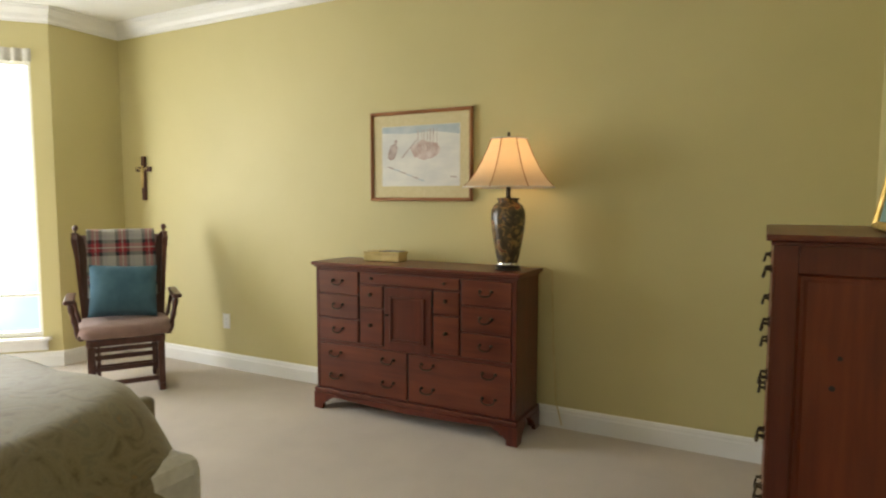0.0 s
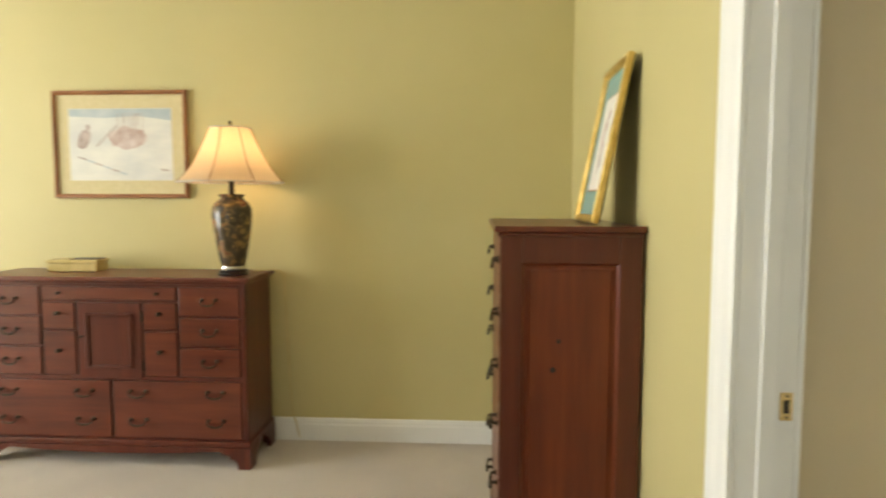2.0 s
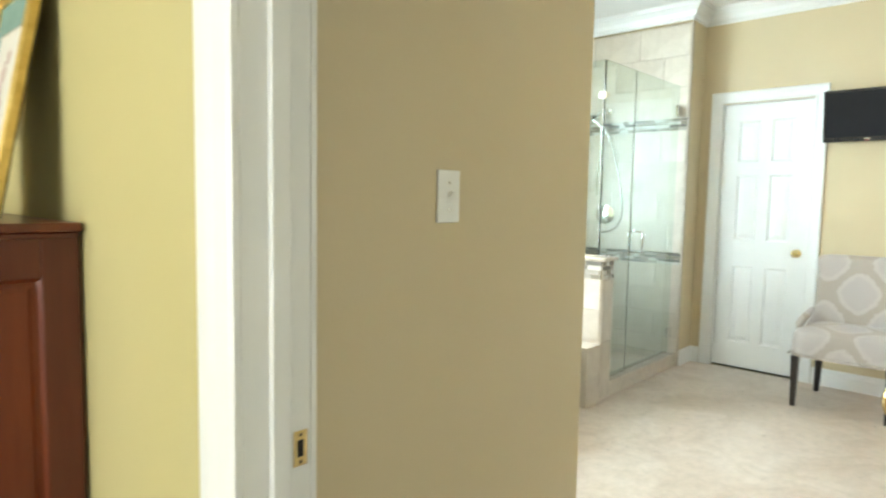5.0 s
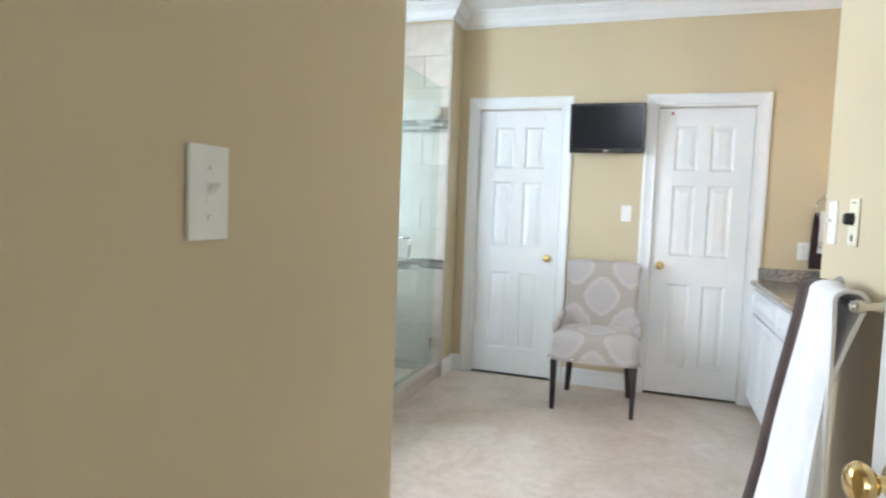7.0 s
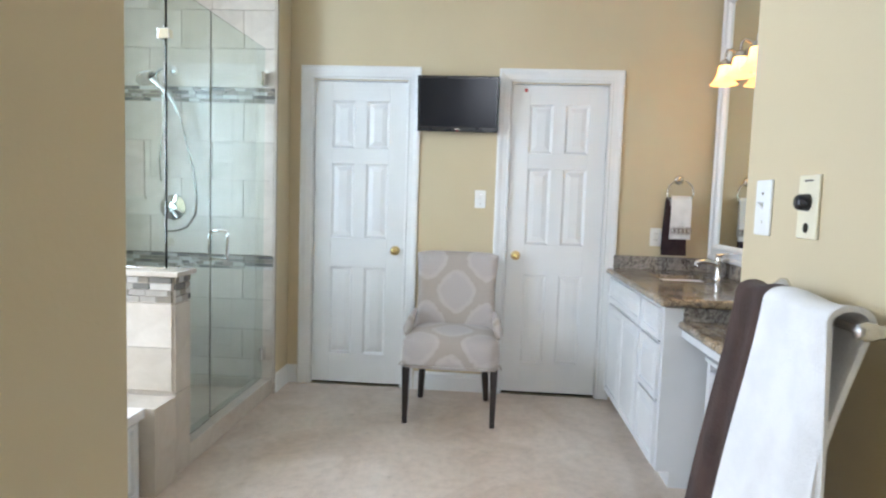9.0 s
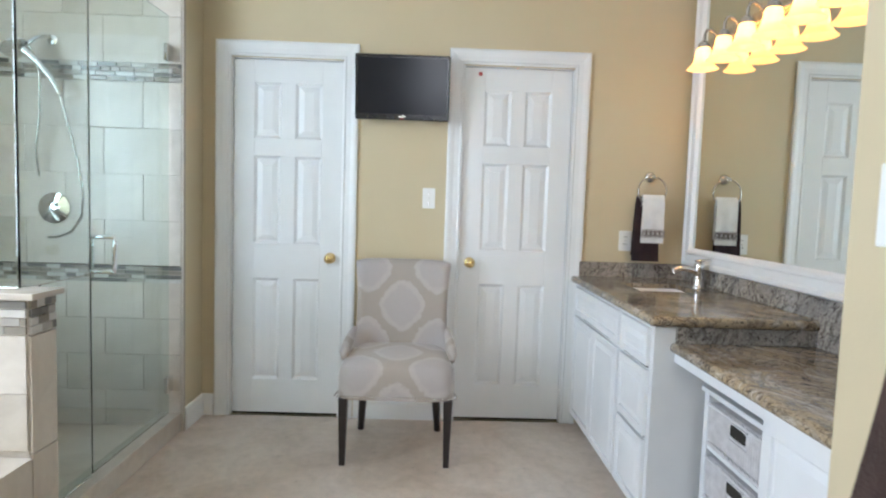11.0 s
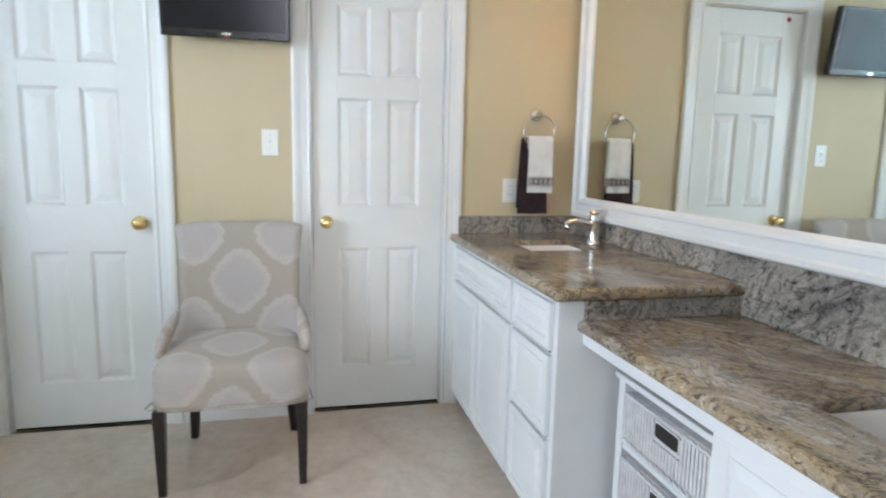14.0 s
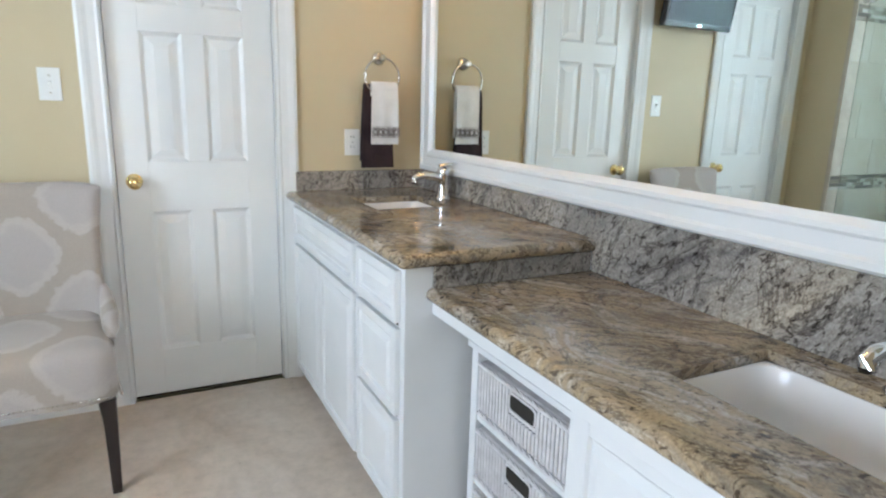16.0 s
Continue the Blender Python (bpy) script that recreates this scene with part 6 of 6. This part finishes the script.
grid_sheet(bm, cushion_fn, 16, 16, 0.07)
part("back_cushion", bm, mauve, gl, "mauve back cushion")
bm = bmesh.new()
prism(bm, [(-0.31, 1.035), (-0.15, 1.062), (0.0, 1.068), (0.15, 1.062), (0.31, 1.035), (0.31, 0.985), (-0.31, 0.985)], 0.315, 0.345, "XZ")
part("crest_rail", bm, glider_wood, gl, "", False)

bk = thing("plaid_blanket", pose(-3.98, 1.84, 0, 0, 0, 56.7) @ Matrix.Diagonal((0.90, 0.93, 1.0, 1.0)), "red, black and cream tartan blanket folded over the glider back", "blanket")


def blanket_fn(u, v):
    t = 2 * u - 1
    if v < 0.72:
        k = v / 0.72
        return (t * 0.245, 0.105 + 0.155 * k + 0.006 * math.sin(u * 13) + 0.004 * math.sin(v * 20), 0.62 + 0.455 * k)
    k = (v - 0.72) / 0.28
    return (t * 0.245, 0.26 + 0.115 * min(1, k * 1.3), 1.075 + 0.012 * math.sin(math.pi * min(1, k * 1.3)) - 0.25 * max(0, k - 0.7))


bm = bmesh.new()
grid_sheet(bm, blanket_fn, 18, 34, -0.010)
part("cloth", bm, tartan, bk)

pw = thing("throw_pillow", pose(-3.98, 1.84, 0.485, 0, 0, 56.7) @ Matrix.Diagonal((0.92, 0.93, 1.0, 1.0)), "blue cotton throw pillow leaning on the glider back", "pillow")
bm = bmesh.new()
for side in (-1, 1):
    vs = []
    n = 20
    for i in range(n + 1):
        row = []
        for j in range(n + 1):
            u, v = i / n * 2 - 1, j / n * 2 - 1
            d = 0.075 * (max(0, 1 - abs(u) ** 2.6) * max(0, 1 - abs(v) ** 2.6)) ** 0.5
            pull = 1 - 0.05 * (1 - abs(v) ** 2) if abs(u) > 0.98 else 1
            x, z = u * 0.235 * (1 - 0.045 * (1 - v * v)), v * 0.185 * (1 - 0.05 * (1 - u * u))
            crease = 0.010 * math.sin(3 * u + 2 * v) * (1 - u * u) * (1 - v * v)
            row.append(bm.verts.new((x, side * d + crease, z)))
        vs.append(row)
    for i in range(n):
        for j in range(n):
            bm.faces.new((vs[i][j], vs[i + 1][j], vs[i + 1][j + 1], vs[i][j + 1]))
bmesh.ops.remove_doubles(bm, verts=bm.verts, dist=0.0015)
bmesh.ops.transform(bm, matrix=pose(0.0, 0.035, 0.185, -16, 3, 0), verts=bm.verts)
part("cover", bm, blue_cloth, pw)

# bed
bd = thing("bed", pose(-2.47, -0.52, 0) @ Matrix.Diagonal((1.0, 1.0, 1.08, 1.0)), "bed under a sage and gold patterned comforter", "bed")


def comforter_fn(u, v):
    tx, ty = 2 * u - 1, 2 * v - 1
    # a quilted mound that falls over the mattress edges
    r = max(abs(tx), abs(ty))
    p = (abs(tx) ** 4 + abs(ty) ** 4) ** 0.25
    k = min(1.0, p)
    fall = max(0.0, k - 0.80) / 0.20
    z = 0.66 + 0.05 * (1 - k ** 2) - 0.62 * fall ** 1.6
    swell = 1.0 + 0.02 * math.sin(9 * math.atan2(ty, tx))
    z += 0.010 * math.sin(5 * tx + 1) * math.sin(6 * ty) * (1 - fall)
    m = k / max(p, 1e-6)
    bx = tx * m * 1.17 * (0.985 + 0.015 * fall) * swell
    by = ty * m * 1.12 * (0.985 + 0.015 * fall) * swell
    return (bx, by, max(z, 0.03))


bm = bmesh.new()
grid_sheet(bm, comforter_fn, 56, 56, 0.0)
bmesh.ops.remove_doubles(bm, verts=bm.verts, dist=0.0005)
part("comforter", bm, brocade, bd, "sage and gold brocade comforter")
pbox("mattress", linen, bd, -0.96, 0.96, -0.92, 0.92, 0.20, 0.50, 0.05)
pbox("box_base", espresso, bd, -0.94, 0.94, -0.90, 0.90, 0.0, 0.20, 0.01)
bm = bmesh.new()
add_box(bm, 0.40, 0.46, 1.03, 1.125, 0.40, 0.535, 0.02)
part("bed_post", bm, brocade, bd, "padded corner post")

# bay window in the angled side
ang = math.degrees(math.atan2(-0.707, -0.707))
wb = thing("window_2", pose(-4.89, 1.93, 0, 0, 0, ang), "tall white bay window with a gathered linen valance and sill", "window", "", "structure")
# local x runs along the wall from its corner, -y points out of doors, +y into the room
for nm, b in (("frame_stile", (0.13, 0.165, -0.09, -0.04, 0.24, 2.36)), ("frame_stile", (0.955, 0.99, -0.09, -0.04, 0.24, 2.36)), ("frame_head", (0.165, 0.955, -0.09, -0.04, 2.325, 2.36)), ("frame_foot", (0.165, 0.955, -0.09, -0.04, 0.24, 0.28)), ("meeting_rail", (0.165, 0.955, -0.085, -0.05, 0.55, 0.58)), ("glazing_bar", (0.55, 0.57, -0.08, -0.055, 0.28, 2.325))):
    pbox(nm, white, wb, *b, 0.003)
pbox("sill", white, wb, 0.075, 1.045, -0.03, 0.055, 0.215, 0.240, 0.005)
pbox("apron", white, wb, 0.10, 1.02, 0.001, 0.016, 0.135, 0.214, 0.003)
bm = bmesh.new()
grid_sheet(bm, lambda u, v: (0.118 + 0.885 * u, 0.020 + 0.014 * math.sin(u * 70) * (0.4 + 0.6 * v), 2.345 + 0.095 * (1 - v)), 160, 6, 0.004)
part("valance", bm, linen, wb, "gathered linen valance")
wm = thing("window_3", pose(-5.79, 1.02, 0, 0, 0, -90), "wide white window in the middle of the bay", "window", "", "structure")
for nm, b in (("frame_stile", (0.17, 0.21, -0.10, -0.05, 0.24, 2.36)), ("frame_stile", (1.83, 1.87, -0.10, -0.05, 0.24, 2.36)), ("frame_head", (0.21, 1.83, -0.10, -0.05, 2.32, 2.36)), ("frame_foot", (0.21, 1.83, -0.10, -0.05, 0.24, 0.28)), ("sill", (0.12, 1.92, -0.03, 0.055, 0.215, 0.240))):
    pbox(nm, white, wm, *b, 0.003)
# frame of the added opening that holds the rear fill lamp
ws = thing("added_window", pose(0, 0, 0), "white frame of an added, unseen window behind the bed", "window", "", "structure")
frame_four(ws, -2.45, -0.75, 0.70, 2.20, lambda u, v: (u, -3.50, v), (0, 1, 0), [(0, 0), (0, 0.04), (0.05, 0.04), (0.05, 0)], white)

# bright hazy daylight beyond the windows
def haze_mat():
    m, n, l, b = mat("bright_haze")
    co = n.new("ShaderNodeTexCoord").outputs["Object"]
    t = noise_node(n, l, co, 0.7, 4)
    sp = n.new("ShaderNodeSeparateXYZ")
    l.new(co, sp.inputs[0])
    hgt = math_node(n, l, "ADD", math_node(n, l, "MULTIPLY", sp.outputs[2], 0.28), math_node(n, l, "MULTIPLY", t.outputs["Fac"], 0.5))
    r = ramp_node(n, [(0.25, (0.42, 0.60, 0.56)), (0.42, (0.70, 0.84, 0.86)), (0.60, (0.95, 1.0, 1.0))])
    l.new(hgt, r.inputs[0])
    em = n.new("ShaderNodeEmission")
    em.inputs["Strength"].default_value = 3.2
    l.new(r.outputs[0], em.inputs["Color"])
    l.new(em.outputs[0], n["Material Output"].inputs["Surface"])
    return m


haze = haze_mat()
structure("backdrop_west", haze, "bright hazy daylight beyond the bay window", "backdrop", (-7.4, -7.3, -7, 9, -0.3, 5))
structure("backdrop_north", haze, "bright hazy daylight beyond the bathroom window", "backdrop", (-3, 9, 5.0, 5.1, -0.3, 5))

# ground outside
structure("ground", ground_m, "green lawn outside the windows", "lawn", (-60, 60, -60, 60, -0.45, -0.30))

# ---- shower tiles ----
tw = thing("shower_tile_wall", pose(4.745, 0, 0), "cream wall tiles with two bands of stick mosaic in the shower", "tiled wall", "", "structure")
pbox("backing", seam_m, tw, -0.016, -0.0005, 1.552, 2.949, 0.0, 2.628, 0.0)


def piece_mesh(w, h, t, bevel):
    bm = bmesh.new()
    add_box(bm, -t, 0, -w / 2, w / 2, -h / 2, h / 2, bevel, 1)
    return bm


MESHES = {}


def piece(name, parent, key, material, at, turn=0):
    if key not in MESHES:
        w, h, t = key
        MESHES[key] = finish(name, piece_mesh(w, h, t, 0.0012), material)
    ob = new(name, MESHES[key])
    ob.parent = parent
    ob.matrix_local = pose(*at, 0, 0, turn)
    return ob


TH, TL, J = 0.2325, 0.400, 0.003
rows_z = [(0.03 + k * (0.189 + J), 0.189) for k in range(4)] + [(0.883 + J + k * (TH + J), TH) for k in range(4)]
# rows above the upper band
rows_z += [(1.925 + k * (0.2305 + J), 0.2305) for k in range(3)]


def tile_rows(parent, a0, a1, place, turn, rows):
    for n, (z, h) in enumerate(rows):
        a = a0
        first = True
        while a < a1 - 0.02:
            w = TL * (0.5 if first and n % 2 else 1.0)
            w = min(w, a1 - a)
            first = False
            w = round(w, 3)
            piece("tile", parent, (w - J, round(h, 4), 0.008), tile_m, place(a + w / 2, z + h / 2), turn)
            a += w


def mosaic_band(parent, a0, a1, z0, z1, place, turn, seed):
    rnd = random.Random(seed)
    n = 4
    h = (z1 - z0 - J * (n - 1)) / n
    for r in range(n):
        a = a0 - rnd.choice((0.0, 0.03, 0.05))
        while a < a1:
            w = rnd.choice((0.048, 0.072, 0.098))
            lo, hi = max(a, a0), min(a + w, a1)
            if hi - lo > 0.012:
                ww = round(hi - lo, 3)
                piece("mosaic_stick", parent, (round(ww - 0.002, 4), round(h, 4), 0.0095), mosaic_m, place((lo + hi) / 2, z0 + r * (h + J) + h / 2), turn)
            a += w


tile_rows(tw, 1.554, 2.948, lambda a, z: (-0.016, a, z), 0, rows_z)
mosaic_band(tw, 1.554, 2.948, 0.795, 0.880, lambda a, z: (-0.016, a, z), 0, 5)
mosaic_band(tw, 1.554, 2.948, 1.832, 1.922, lambda a, z: (-0.016, a, z), 0, 6)
pbox("edge_trim", tile_m, tw, -0.030, 0.0, 1.540, 1.5515, 0.0, 2.628, 0.003, "cream bullnose edge")
pbox("metal_line", chrome, tw, -0.0285, -0.0255, 1.558, 2.948, 0.8815, 0.8855, 0.0)

tn = thing("shower_back_tiles", pose(0, 2.95, 0), "cream wall tiles with stick mosaic on the outer shower wall", "tiled wall", "", "structure")
pbox("backing", seam_m, tn, 3.585, 4.70, -0.014, -0.0005, 0.03, 2.628, 0.0)
tile_rows(tn, 3.587, 4.700, lambda a, z: (a, -0.014, z), 90, rows_z)
mosaic_band(tn, 3.587, 4.700, 0.795, 0.880, lambda a, z: (a, -0.014, z), 90, 7)
mosaic_band(tn, 3.587, 4.700, 1.832, 1.922, lambda a, z: (a, -0.014, z), 90, 8)

# niche on the valve wall: a framed field of small stone
ni = thing("shower_niche", pose(4.715, 2.503, 1.41), "recessed stone-lined niche in the shower tiles", "niche", "", "structure")
for nm, b in (("niche_back", (0.0, 0.012, -0.115, 0.115, -0.175, 0.175)), ("niche_ledge", (-0.008, 0.010, -0.128, 0.128, -0.195, -0.176))):
    pbox(nm, stone_floor if nm == "niche_back" else tile_m, ni, b[0] - 0.010, b[1] - 0.010, *b[2:], 0.002)

# knee wall tiles: bathtub face and narrow end
tile_rows(kw, 1.614, 2.94, lambda a, z: (3.388, a, z), 0, [(0.405, 0.195), (0.603, 0.195)])
mosaic_band(kw, 1.614, 2.94, 0.803, 0.915, lambda a, z: (3.388, a, z), 0, 9)
for z0, h in ((0.02, 0.37), (0.395, 0.40)):
    piece("tile", kw, (0.170, h, 0.008), tile_m, (3.475, 1.612, z0 + h / 2), 90)
mosaic_band(kw, 3.390, 3.560, 0.803, 0.915, lambda a, z: (a, 1.612, z), 90, 10)
